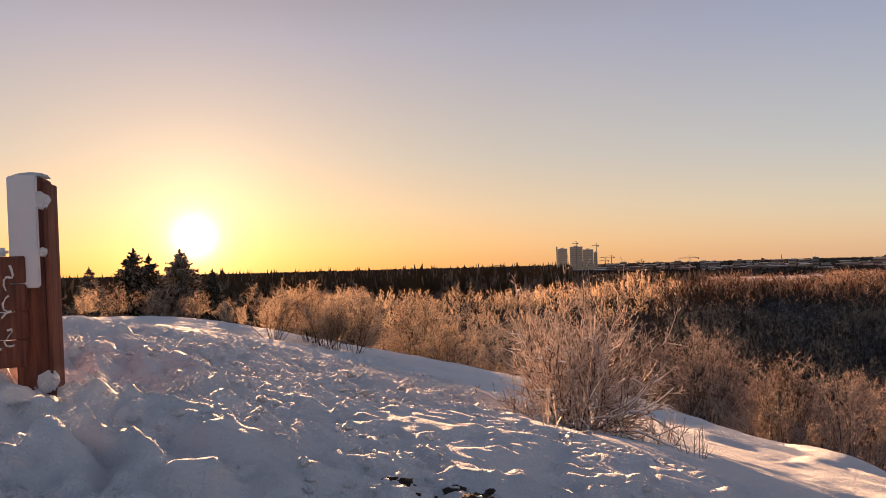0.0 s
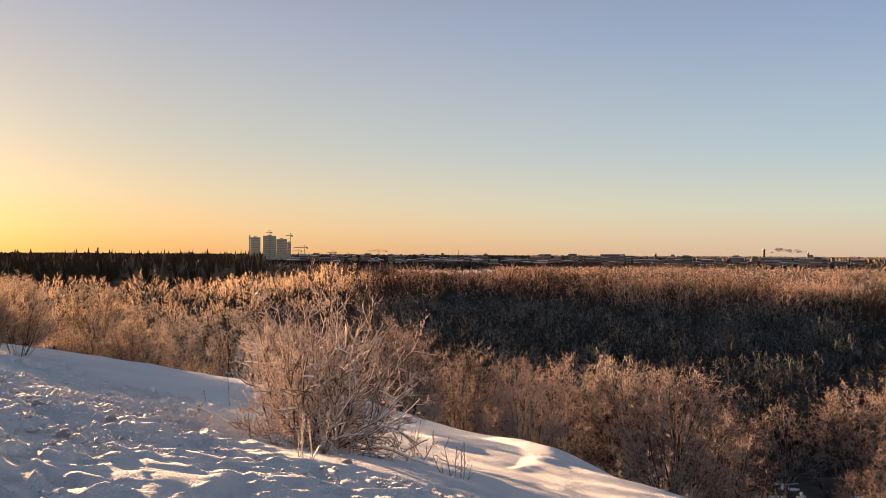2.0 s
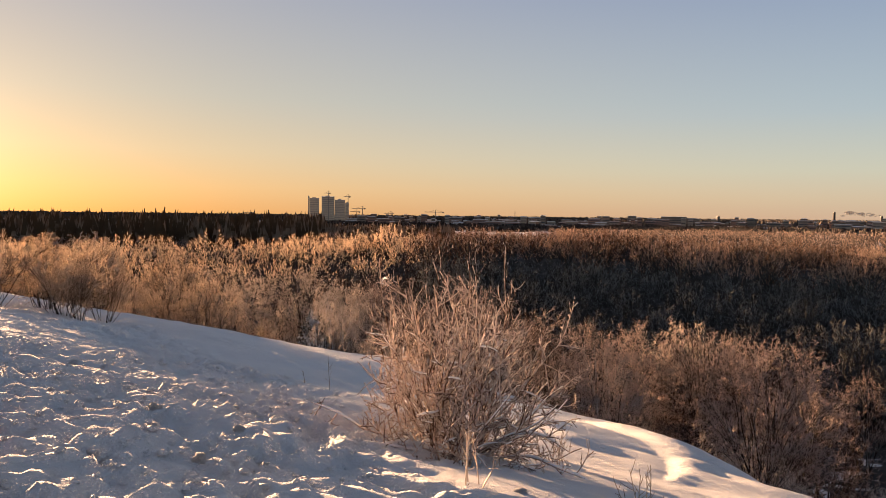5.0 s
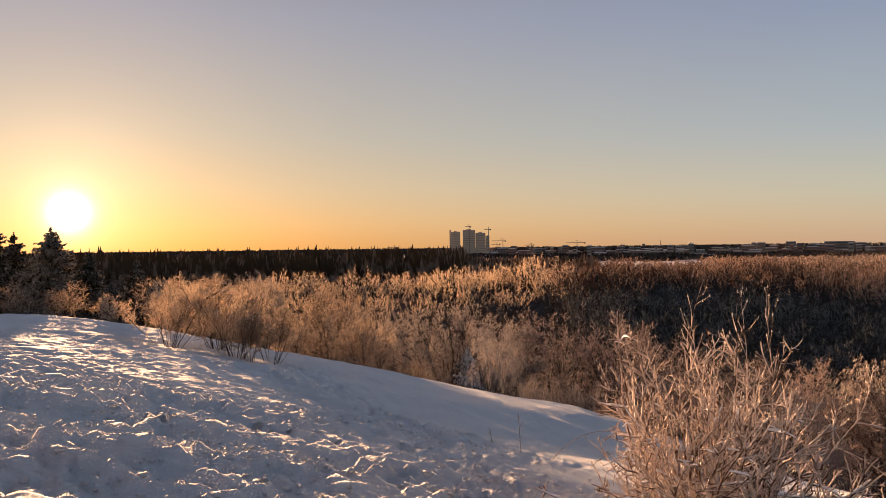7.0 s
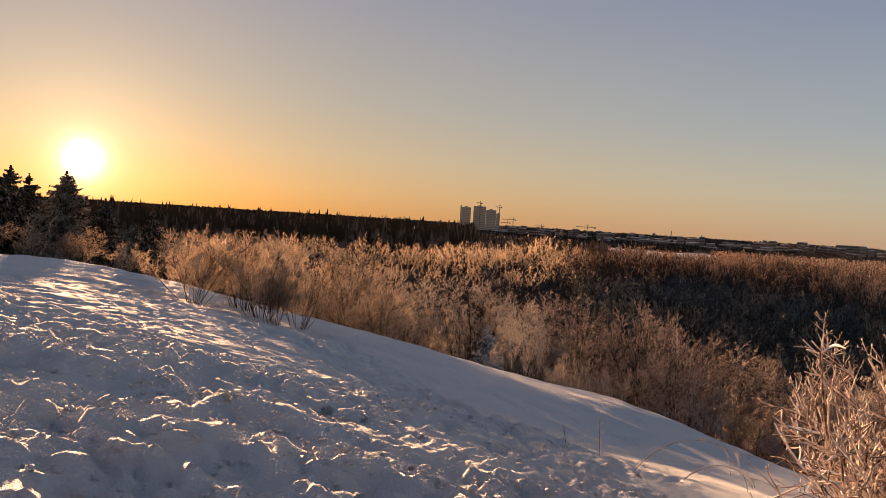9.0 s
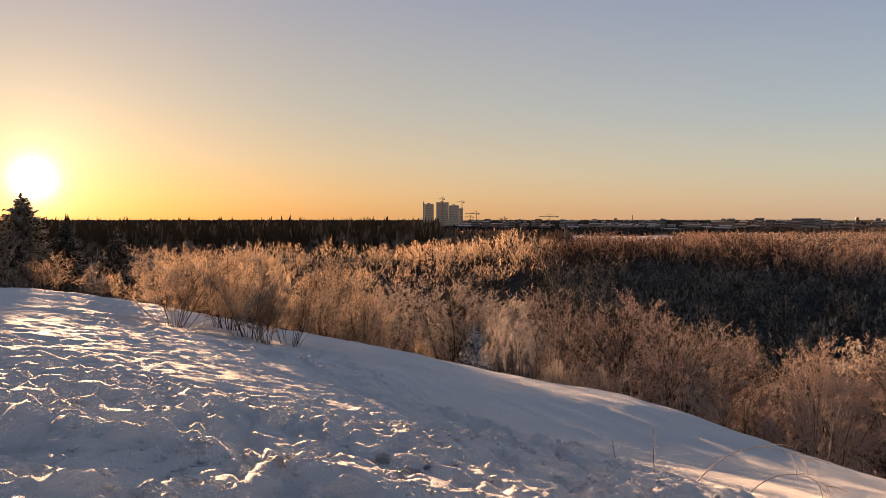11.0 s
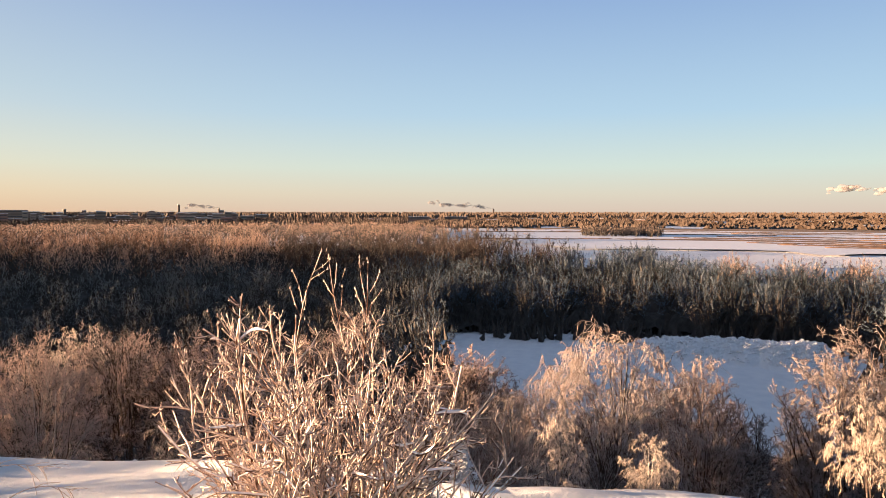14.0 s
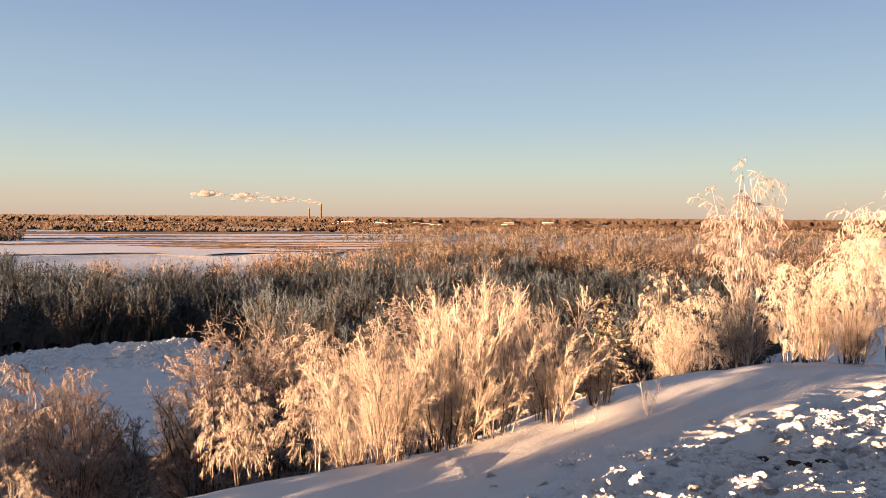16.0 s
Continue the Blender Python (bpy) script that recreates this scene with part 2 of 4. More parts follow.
    ring = a[:, :, None] * np.cos(ang)[:, None] + b[:, :, None] * np.sin(ang)[:, None]
    v = (lines[:, :, None] + ring * radii[:, :, None, None]).reshape(-1, 3)
    i = (np.arange(n)[:, None, None] * k + np.arange(k - 1)[None, :, None]) * sides + np.arange(sides)
    j = (np.arange(n)[:, None, None] * k + np.arange(k - 1)[None, :, None]) * sides + (np.arange(sides) + 1) % sides
    return v, np.stack([i, j, j + sides, i + sides], -1).reshape(-1, 4)


def spikes(base, tip, r):
    """Three-sided tapering twigs: one island each."""
    t = tip - base
    t /= np.linalg.norm(t, axis=-1, keepdims=True) + 1e-9
    ref = np.where(np.abs(t[:, 2:]) > .9, np.array([1.0, 0, 0]), np.array([0, 0, 1.0]))
    a = np.cross(t, ref)
    a /= np.linalg.norm(a, axis=-1, keepdims=True) + 1e-9
    b = np.cross(t, a)
    r = np.broadcast_to(np.asarray(r, float), (len(base),))[:, None]
    v = np.stack([base + a * r, base - .5 * a * r + .87 * b * r, base - .5 * a * r - .87 * b * r, tip], 1).reshape(-1, 3)
    i = np.arange(len(base))[:, None] * 4
    return v, (i[:, None] + np.array([[0, 1, 3], [1, 2, 3], [2, 0, 3]])).reshape(-1, 3)


def rods(base, tip, r, end=.7):
    """Short twigs of nearly even thickness under their coat of rime."""
    r = np.broadcast_to(np.asarray(r, float), (len(base),))
    return tubes(np.stack([base, tip], 1), np.stack([r, r * end], 1), 3)


ICO = bmesh.new()
bmesh.ops.create_icosphere(ICO, subdivisions=1, radius=1)
ICO_V, ICO_F = np.array([v.co for v in ICO.verts]), np.array([[v.index for v in f.verts] for f in ICO.faces])
ICO.free()


def blobs(centre, semi, rng, rough=.25):
    """Small uneven lumps: one island each."""
    n = len(centre)
    v = ICO_V[None] * (1 + rough * rng.uniform(-1, 1, (n, len(ICO_V), 1))) * np.asarray(semi)[:, None] + centre[:, None]
    return v.reshape(-1, 3), (ICO_F[None] + np.arange(n)[:, None, None] * len(ICO_V)).reshape(-1, 3)


def joined(pieces):
    vs, fs, at = [], [], 0
    for v, f in pieces:
        vs.append(v)
        fs.append(f + at)
        at += len(v)
    return np.concatenate(vs), fs


def along(lines, u):
    """Points and directions at fractions u of polylines (n, k, 3)."""
    k = lines.shape[1]
    s = np.clip(u, 0, .999) * (k - 1)
    i = s.astype(int)
    f = (s - i)[:, None]
    n = np.arange(len(lines))
    p, q = lines[n, i], lines[n, i + 1]
    d = q - p
    return p * (1 - f) + q * f, d / (np.linalg.norm(d, axis=1, keepdims=True) + 1e-9)


def sprout(rng, parents, count, u0, u1, angle, length, lift, k, wander=.12):
    """Shoots from polylines: their lines and the number of each one's parent. lift bends them up (or down) along their way."""
    who = np.repeat(np.arange(len(parents)), count)
    u = rng.uniform(u0, u1, len(who))
    p, t = along(parents[who], u)
    w = rng.normal(size=(len(who), 3))
    w -= (w * t).sum(1, keepdims=True) * t
    w /= np.linalg.norm(w, axis=1, keepdims=True) + 1e-9
    a = np.radians(rng.normal(angle, angle * .25, len(who)))[:, None]
    d = np.cos(a) * t + np.sin(a) * w
    size = np.linalg.norm(np.diff(parents, axis=1), axis=2).sum(1)[who] * length * rng.uniform(.5, 1.3, len(who)) * (1.15 - .5 * u)
    line = [p]
    for s in range(k - 1):
        d = d + np.array([0, 0, lift / (k - 1)]) + rng.normal(0, wander, d.shape)
        d /= np.linalg.norm(d, axis=1, keepdims=True)
        line.append(line[-1] + d * (size / (k - 1))[:, None])
    return np.stack(line, 1), who


def taper(r0, k, end=.35):
    return np.asarray(r0)[:, None] * np.linspace(1, end, k)


def stems(rng, n, tall, spread, k=7, foot=.15, lift=.5, wander=.06, lean=(10, 40)):
    a = rng.uniform(0, 2 * np.pi, n)
    tilt = np.radians(rng.uniform(*lean, n))
    d = np.stack([np.cos(a) * np.sin(tilt), np.sin(a) * np.sin(tilt), np.cos(tilt)], 1)
    p = np.stack([np.cos(a) * foot, np.sin(a) * foot, 0 * a - .1], 1) * rng.uniform(.3, 1, n)[:, None]
    size = tall * rng.uniform(.62, 1.05, n) / np.cos(tilt * .7)
    d[:, :2] *= spread
    d /= np.linalg.norm(d, axis=1, keepdims=True)
    line = [p]
    for s in range(k - 1):
        d = d + np.array([0, 0, lift / (k - 1)]) + rng.normal(0, wander, d.shape)
        d /= np.linalg.norm(d, axis=1, keepdims=True)
        line.append(line[-1] + d * (size / (k - 1))[:, None])
    return np.stack(line, 1)


def place_all(thing, rows, rng):
    """The thing at the first row and copies at the others: x, y, height."""
    nominal = max(float(max(v.co.z for v in o.data.vertices)) for o in thing.children)
    spots = []
    for x, y, tall in rows:
        s = tall / nominal
        spots.append(pose(x, y, float(land(x, y)) - .05, 0, 0, rng.uniform(0, 360)) @ Matrix.Diagonal((s * rng.uniform(.9, 1.1), s * rng.uniform(.9, 1.1), s, 1)))
    for m in spots[1:]:
        copy_thing(thing, m)
    thing.matrix_basis = spots[0]
# ---- the lie of the land: a snowy hilltop over a flat wooded plain ----
HILL = (-2.0, 6.0)
PLAIN = -22.0
# bearing from the hilltop in degrees, distance of the brow, steepness beyond it
BROW = ((-180, 22, .10), (-90, 20, .05), (-45, 30, .10), (-21, 33, .13), (-7, 29, .26), (7, 26, .38), (22, 21, .45), (40, 15.2, .55),
        (58, 7.7, .6), (80, 6.6, .55), (104, 7.6, .5), (122, 12.6, .40), (138, 15.5, .30), (155, 20, .15), (180, 22, .10))


def lattice(x, y, seed=0):
    """Smooth noise in -1..1 over the plane."""
    ix, iy = np.floor(x).astype(np.int64), np.floor(y).astype(np.int64)
    fx, fy = x - ix, y - iy
    fx, fy = fx * fx * (3 - 2 * fx), fy * fy * (3 - 2 * fy)

    def value(a, b):
        h = (a * 374761393 + b * 668265263 + seed * 974634777) & 0xFFFFFFFF
        h = ((h ^ (h >> 13)) * 1274126177) & 0xFFFFFFFF
        return ((h ^ (h >> 16)) & 0xFFFF) / 32767.5 - 1

    low = value(ix, iy) * (1 - fx) + value(ix + 1, iy) * fx
    high = value(ix, iy + 1) * (1 - fx) + value(ix + 1, iy + 1) * fx
    return low * (1 - fy) + high * fy


def hilltop(x, y):
    u, v = x / 10, y / 10
    z = .212 - 1.502 * u + .277 * v - .868 * u * u - .884 * u * v - .918 * v * v
    z = z + .392 * u * u * v + .231 * u * v * v + .165 * v ** 3 + .391 * u ** 3
    for cx, cy, wide, tall in ((.9, 5.4, 2.4, .06), (0, 0, 2.4, -.15), (2.2, 22, 3.2, -.38), (5.9, 1, 2.0, -.2), (-4.4, 5.6, 2.6, -.1), (5.2, 25.5, 2.6, .5), (8.5, -5.5, 4.0, .45), (6.5, 5.5, 2.2, -.3), (2.1, 10.6, 1.2, -.14), (.8, 31.5, 3.5, .16), (5.6, 15.2, 2.2, .16), (5.6, 7.0, 1.7, .06), (5.6, .6, 2.0, .08)):
        z = z + tall * np.exp(-((x - cx) ** 2 + (y - cy) ** 2) / (2 * wide * wide))
    return z


def land(x, y):
    """The height of the snow without its small relief."""
    x, y = np.asarray(x, float), np.asarray(y, float)
    dx, dy = x - HILL[0], y - HILL[1]
    r, bearing = np.hypot(dx, dy) + 1e-9, np.degrees(np.arctan2(dx, dy))
    turn, brow, steep = np.array(BROW).T
    R, S = np.interp(bearing, turn, brow), np.interp(bearing, turn, steep)
    k = np.minimum(1, R / r)
    top = hilltop(HILL[0] + dx * k, HILL[1] + dy * k)
    over = np.maximum(0, r - R)
    soft = 3.0
    z = top - S * (over - soft * (1 - np.exp(-over / soft))) - .06 * np.minimum(over, soft)
    z = np.where(r > R, z + .25 * lattice(x / 9, y / 9, 5) * np.clip(over / 12, 0, 1), z)
    far = PLAIN + .5 * lattice(x / 40, y / 40, 3) * np.clip((r - 60) / 60, 0, 1) * np.clip((380 - r) / 60, 0, 1)
    far = far + 9 * np.clip((r - 1300) / 2200, 0, 1) ** 1.3
    far = far + 4.2 * np.exp(-((x - 78) ** 2 + (y - 245) ** 2) / (2 * 55 ** 2))
    far = far + 4.5 * np.exp(-((x - 140) ** 2 + (y - 215) ** 2) / (2 * 62 ** 2))
    gap = np.clip(.5 + (z - far) / 5, 0, 1)
    return far * (1 - gap) + z * gap + 1.25 * gap * (1 - gap)


# ---- the ground: one sheet from the hilltop to the horizon ----
def steps(*rows):
    """Coordinates whose spacing follows the given (coordinate, spacing) rows."""
    where_, gap = np.array(rows).T
    out = [where_[0]]
    while out[-1] < where_[-1]:
        out.append(out[-1] + np.interp(out[-1], where_, gap))
    return np.array(out)


EX = steps((-4900, 500), (-60, 3), (-27, .32), (-14, .16), (-5, .052), (-4.2, .043), (3.8, .043), (4.8, .055), (12, .22), (30, .9), (60, 3), (4900, 250))
EY = steps((-4900, 500), (-60, 3), (-14, .35), (.3, .05), (1.2, .043), (11, .043), (16.5, .06), (30, .14), (42, .32), (80, 1.8), (4900, 230))
GX, GY = np.meshgrid(EX, EY, indexing="ij")
SPACING = np.maximum(np.gradient(EX)[:, None], .6 * np.gradient(EY)[None])
GZ = land(GX, GY)
fine = np.clip((60 - np.hypot(GX - HILL[0], GY - HILL[1])) / 25, 0, 1)
hx, hy = GX - HILL[0], GY - HILL[1]
brow_r = np.interp(np.degrees(np.arctan2(hx, hy)), np.array(BROW)[:, 0], np.array(BROW)[:, 1])
inside = np.clip((brow_r - np.hypot(hx, hy)) / 4 + .3, 0, 1)
# trodden snow on the top of the hill, wind-smoothed snow towards the brow
edge = np.interp(GY, (-20, -5, 2, 5, 8, 16, 27, 35, 60), (7, 6.2, 5.0, 3.2, 1.6, 1.4, -1.2, -4.5, -22))
trod = np.clip((edge - GX) / 1.6 + .5 + .7 * lattice(GX / 1.7, GY / 1.7, 11), 0, 1) * inside * np.clip((70 - np.hypot(hx, hy)) / 30, 0, 1)
patch = .45 * np.clip((-.3 - GX) / 2, 0, 1) * np.clip((14 - GY) / 3, 0, 1) + np.clip(.55 + .7 * lattice(GX / 2.1, GY / 2.1, 13), .22, 1.1) + .1 * np.exp(-((GX - 2.9) ** 2 + (GY - 1.8) ** 2) / (2 * 1.5 ** 2))
lumps = np.zeros_like(GZ)
wx, wy = .5 * lattice(GX / .9, GY / .9, 61) + .16 * lattice(GX / .3, GY / .3, 62), .5 * lattice(GX / .9, GY / .9, 63) + .16 * lattice(GX / .3, GY / .3, 64)
for wide, tall, seed, turn in ((1.6, .05, 21, .2), (.70, .036, 22, .9), (.40, .044, 23, 1.7), (.25, .050, 24, 2.6), (.16, .044, 25, .5), (.11, .032, 26, 1.2)):
    c, s = math.cos(turn), math.sin(turn)
    n = lattice(((GX + wx) * c + (GY + wy) * s) / wide, ((GY + wy) * c - (GX + wx) * s) / wide, seed)
    lumps += np.clip(wide / SPACING / 1.6 - .6, 0, 1) * tall * (np.tanh(2.4 * n) if wide < 1 else n)
GZ += fine * trod * patch * lumps
drift = lattice((GX * .82 + GY * .57) / .42, (GY * .82 - GX * .57) / 2.4, 31) * .030 + lattice(GX / 4.5, GY / 4.5, 32) * .03
drift += lattice((GX + GY * .4) / .22, (GY - GX * .4) / 1.1, 33) * .022
GZ += fine * (1 - trod * .8) * drift
# wind-blown ripples across the untrodden eastern shoulder
sx, sy = .94 * GX + .34 * GY + wx * .6, .94 * GY - .34 * GX + wy * .6
GZ += fine * (1 - trod) * np.clip((GX - 2.2) / 2, 0, 1) * np.clip((GY - 6) / 2, 0, 1) * (.040 * lattice(sx / .6, sy / 1.5, 36) + .025 * lattice(sx / 1.8, sy / 3.6, 37))
# coarser trodden relief farther out towards the brow
GZ += fine * inside * np.clip((GY - 14) / 6, 0, 1) * np.clip((4 - GX) / 6, 0, 1) * (.040 * np.tanh(2 * lattice((GX + wx) / 1.5, (GY + wy) / 1.5, 41)) + .035 * lattice(GX / 2.9, GY / 2.9, 42))
# footprints with pushed-up rims
rng = np.random.default_rng(4)
count = 3600
print_x, print_y = rng.uniform(-6, 5.2, count), rng.uniform(-1, 17, count)
print_x[2200:], print_y[2200:] = rng.uniform(-15, 1, 1400), rng.uniform(10, 32, 1400)
for x, y, s, h in zip(print_x, print_y, rng.uniform(.7, 1.35, count), rng.uniform(0, math.pi, count)):
    i, j = int(np.searchsorted(EX, x)), int(np.searchsorted(EY, y))
    if trod[i, j] < .3:
        continue
    w = np.s_[max(0, i - 11):i + 11, max(0, j - 10):j + 10]
    ux, uy = (GX[w] - x) * math.cos(h) + (GY[w] - y) * math.sin(h), (GY[w] - y) * math.cos(h) - (GX[w] - x) * math.sin(h)
    q = np.sqrt((ux / (.16 * s)) ** 2 + (uy / (.085 * s)) ** 2)
    GZ[w] += trod[w] * s * (-.042 * np.exp(-q ** 4 * .6) + .016 * np.exp(-((q - 1.4) / .3) ** 2) * (.6 + .8 * np.sin(3 * h + ux * 14)))
# sledge and ski tracks running down towards the brow
for off in (-.16, .16, 1.0, 1.32, 1.9):
    line = GX - (-.9 + off - .16 * (GY - 14) + .4 * np.sin(GY / 5))
    GZ -= fine * inside * .045 * np.exp(-(line / .08) ** 2) * np.clip((GY - 11) / 3, 0, 1) * np.clip((27 - GY) / 5, 0, 1)
nx, ny = GX.shape
ii, jj = np.meshgrid(np.arange(nx - 1), np.arange(ny - 1), indexing="ij")
a0 = ii * ny + jj
ground = new("ground", mesh_of("ground", np.stack([GX, GY, GZ], -1).reshape(-1, 3), np.stack([a0, a0 + ny, a0 + ny + 1, a0 + 1], -1).reshape(-1, 4), SNOW, True))
tagged(ground, "snow-covered hilltop and plain with trodden footprints and drifts", "ground", kind="structure")


def snow_at(x, y):
    return float(GZ[min(int(np.searchsorted(EX, x)), nx - 1), min(int(np.searchsorted(EY, y)), ny - 1)])


def sector(name, az0, az1, d0, d1, z, mat, wob, seed, tall=0.0, n=70, m=6):
    """A flat or low piece of the plain between two bearings and two distances, with uneven shores."""
    a = np.radians(np.linspace(az0, az1, n))
    s = np.linspace(0, 1, m)
    near_ = d0 * (1 + wob * lattice(np.degrees(a) / 3, 0 * a + seed, seed))
    far_ = d1 * (1 + wob * lattice(np.degrees(a) / 3.7, 0 * a + seed + .5, seed + 1))
    ends = np.clip(np.minimum(np.arange(n), n - 1 - np.arange(n)) / (n * .18), .03, 1) ** .6
    mid = (near_ + far_) / 2
    D = mid[None] + (s[:, None] - .5) * (np.maximum(far_ - near_, 4) * ends)[None]
    X, Y = HILL[0] + D * np.sin(a)[None], HILL[1] + D * np.cos(a)[None]
    Z = np.full_like(X, z) + tall * np.sin(np.pi * s)[:, None] ** .4 * (1 + .4 * lattice(X / 5, Y / 5, seed))
    I, J = np.meshgrid(np.arange(m - 1), np.arange(n - 1), indexing="ij")
    k = I * n + J
    return new(name, mesh_of(name, np.stack([X, Y, Z], -1).reshape(-1, 3), np.stack([k, k + 1, k + n + 1, k + n], -1).reshape(-1, 4), mat, True))


for az0, az1, d0, d1 in ((17, 28, 800, 1090), (68, 113, 470, 1090)):
    lake = sector("frozen_lake", az0, az1, d0, d1, PLAIN + 1.0, ICE, .07, 51, 0, 160, 10)
    tagged(lake, "wide frozen lake under smooth bright snow", "lake", kind="structure")
BEDS = ((72, 113, 985, 1120), (74, 96, 905, 925), (76, 104, 640, 662), (86, 111, 735, 755), (68, 78, 868, 892), (90, 113, 566, 580), (99, 114, 512, 528), (95, 113, 606, 618), (68, 76, 640, 654), (97, 112, 486, 497),
        (83, 98.5, 686, 700), (96, 110, 790, 812), (87, 102, 850, 868), (93, 103, 540, 552), (100, 113, 655, 672), (78, 90, 800, 812), (101, 112, 885, 915), (88, 97, 600, 608))
for seed, (az0, az1, d0, d1) in enumerate(BEDS, 61):
    reeds = sector("reed_bed", az0, az1, d0, d1, PLAIN + .9, REED, .012, seed, .75, 150, 9)
    tagged(reeds, "strip of rust-brown dry reeds standing in lake ice", "reeds", "reed beds on the lake", "stuff")


# ---- the snow-laden bush beside the path ----
def finer(lines):
    """Twice as many points along each line, rounded at the old ones."""
    out = np.empty((len(lines), 2 * lines.shape[1] - 1, 3))
    out[:, ::2], out[:, 1::2] = lines, (lines[:, :-1] + lines[:, 1:]) / 2
    soft_ = out.copy()
    soft_[:, 1:-1] = .25 * out[:, :-2] + .5 * out[:, 1:-1] + .25 * out[:, 2:]
    return soft_


def knobs(rng, n, k, depth):
    """Gently uneven thickness along n lines of k points."""
    r = rng.uniform(1 - depth, 1 + depth, (n, k))
    r[:, 1:-1] = (r[:, :-2] + 2 * r[:, 1:-1] + r[:, 2:]) / 4
    return r


def hero_bush():
    rng = np.random.default_rng(12)
    bush = new("bush")
    main = np.concatenate([stems(rng, 46, 1.9, 1.0, 9, .44, .1, .10, (2, 34)), stems(rng, 30, 1.45, 1.0, 9, .42, -.1, .13, (24, 58))])
    arms = stems(rng, 26, 1.25, 1.0, 9, .45, -1.0, .12, (48, 76))
    arms[:, :, 0] = np.abs(arms[:, :, 0]) * rng.choice([1, 1, 1, -1], 26)[:, None]
    main = np.concatenate([main, arms])
    side, w1 = sprout(rng, main, 8, .22, .97, 48, .32, .12, 6, .14)
    twig, w2 = sprout(rng, side, 4, .15, .98, 52, .42, .15, 4, .14)
    spur, w3 = sprout(rng, twig, 2, .1, .98, 50, .38, .2, 3, .2)
    r0 = rng.uniform(.011, .018, len(main))
    stem_lines, side, twig = finer(main), finer(side), finer(twig)
    for k in range(len(main)):
        child("stem", mesh_of("stem", *tubes(stem_lines[k:k + 1], taper(r0[k:k + 1], 17, .42) * knobs(rng, 1, 17, .3), 5), RIME_BUSH, True), bush)
    stuffed("branchwork", mesh_of("branchwork", *tubes(side, taper(np.full(len(side), .0084), 11, .6) * knobs(rng, len(side), 11, .5), 4), RIME_BUSH, True), bush)
    stuffed("twig_mass", mesh_of("twig_mass", *joined([tubes(twig, taper(np.full(len(twig), .0056), 7, .7) * knobs(rng, len(twig), 7, .55), 4), tubes(spur, taper(np.full(len(spur), .0046), 3, .75), 3)]), RIME_BUSH, True), bush)

    def load(lines, size, seed, share):
        """Snow lying in long soft ridges on the branches that lie flat enough."""
        g = np.random.default_rng(seed)
        d = lines[:, -1] - lines[:, 0]
        lying = 1 - np.abs(d[:, 2]) / (np.linalg.norm(d, axis=1) + 1e-6)
        k = lines.shape[1]
        swell = np.sin(np.pi * np.linspace(.04, .96, k)) ** .45
        r = size * (.35 + .9 * lying[:, None]) * swell * knobs(g, len(lines), k, .5)
        keep = g.random(len(lines)) < share * np.clip(2.2 * lying - .35, 0, 1)
        return tubes((lines + np.array([0, 0, 1.0]) * (r * .7)[..., None])[keep], r[keep], 6)

    stuffed("snow_load", mesh_of("snow_load", *joined([load(stem_lines[:, 5:], .015, 1, .9), load(side, .0085, 2, .3), load(twig, .006, 3, .12)]), SNOW_LOAD, True), bush, "thick soft snow lying along the branches")
    # long upright shoots over the crown, forked, with buds at their tips
    tops, _ = sprout(rng, main[:34], 1, .75, .97, 10, .48, .35, 7, .07)
    fork, _ = sprout(rng, tops, 6, .15, .95, 40, .30, .3, 5, .10)
    tops, fork = finer(tops), finer(fork)
    bud = np.concatenate([fork[:, -1], tops[:, -1], fork[:, 4]])
    stuffed("shoot_spray", mesh_of("shoot_spray", *joined([tubes(tops, taper(np.full(len(tops), .0060), 13, .5) * knobs(rng, len(tops), 13, .5), 4), tubes(fork, taper(np.full(len(fork), .0042), 9, .6) * knobs(rng, len(fork), 9, .4), 3), spikes(bud - [0, 0, .010], bud + [0, 0, .018], .0085)]), RIME_BUSH, True), bush, "long upright rimed shoots with buds")
    return tagged(bush, "leafless bush with branches thickly laden with snow and rime", "bush")


bush = hero_bush()
BUSH = (2.05, 10.6)
bush.matrix_basis = pose(*BUSH, float(land(*BUSH)) - .03, 0, 0, 15) @ Matrix.Diagonal((.90, .90, 1.08, 1))


# ---- shrubs and trees under hoarfrost ----
def shrub(seed, tall=2.4, n=24, lean=(3, 34), droop=.25, arch=.3, wide=28, low=.28, fat=1.0, twigs=6, mat=None):
    rng = np.random.default_rng(seed)
    ob = new("shrub")
    main = stems(rng, n, tall, 1, 7, .35, arch, .07, lean)
    side, w1 = sprout(rng, main, 9, low, .98, wide, .36, arch, 5, .10)
    twig, w2 = sprout(rng, side, twigs, .1, .98, wide * 1.1, .40, -droop, 3, .12)
    spur, w3 = sprout(rng, twig, 3, .05, .98, 36, .38, -droop, 2, .1)
    r0 = rng.uniform(.009, .016, n)
    each_stem(main, taper(r0, 7, .35), ob, BARK)
    v, f = joined([tubes(side, taper(np.full(len(side), .0062 * fat), 5, .7), 3), tubes(twig, taper(np.full(len(twig), .0044 * fat), 3, .8), 3), rods(spur[:, 0], spur[:, 1], .0034 * fat)])
    stuffed("twig_mass", mesh_of("twig_mass", v, f, mat or RIME_THICK, True), ob)
    return tagged(ob, "multi-stemmed leafless shrub white with hoarfrost", "shrub", "frosted shrubs on the brow of the hill")


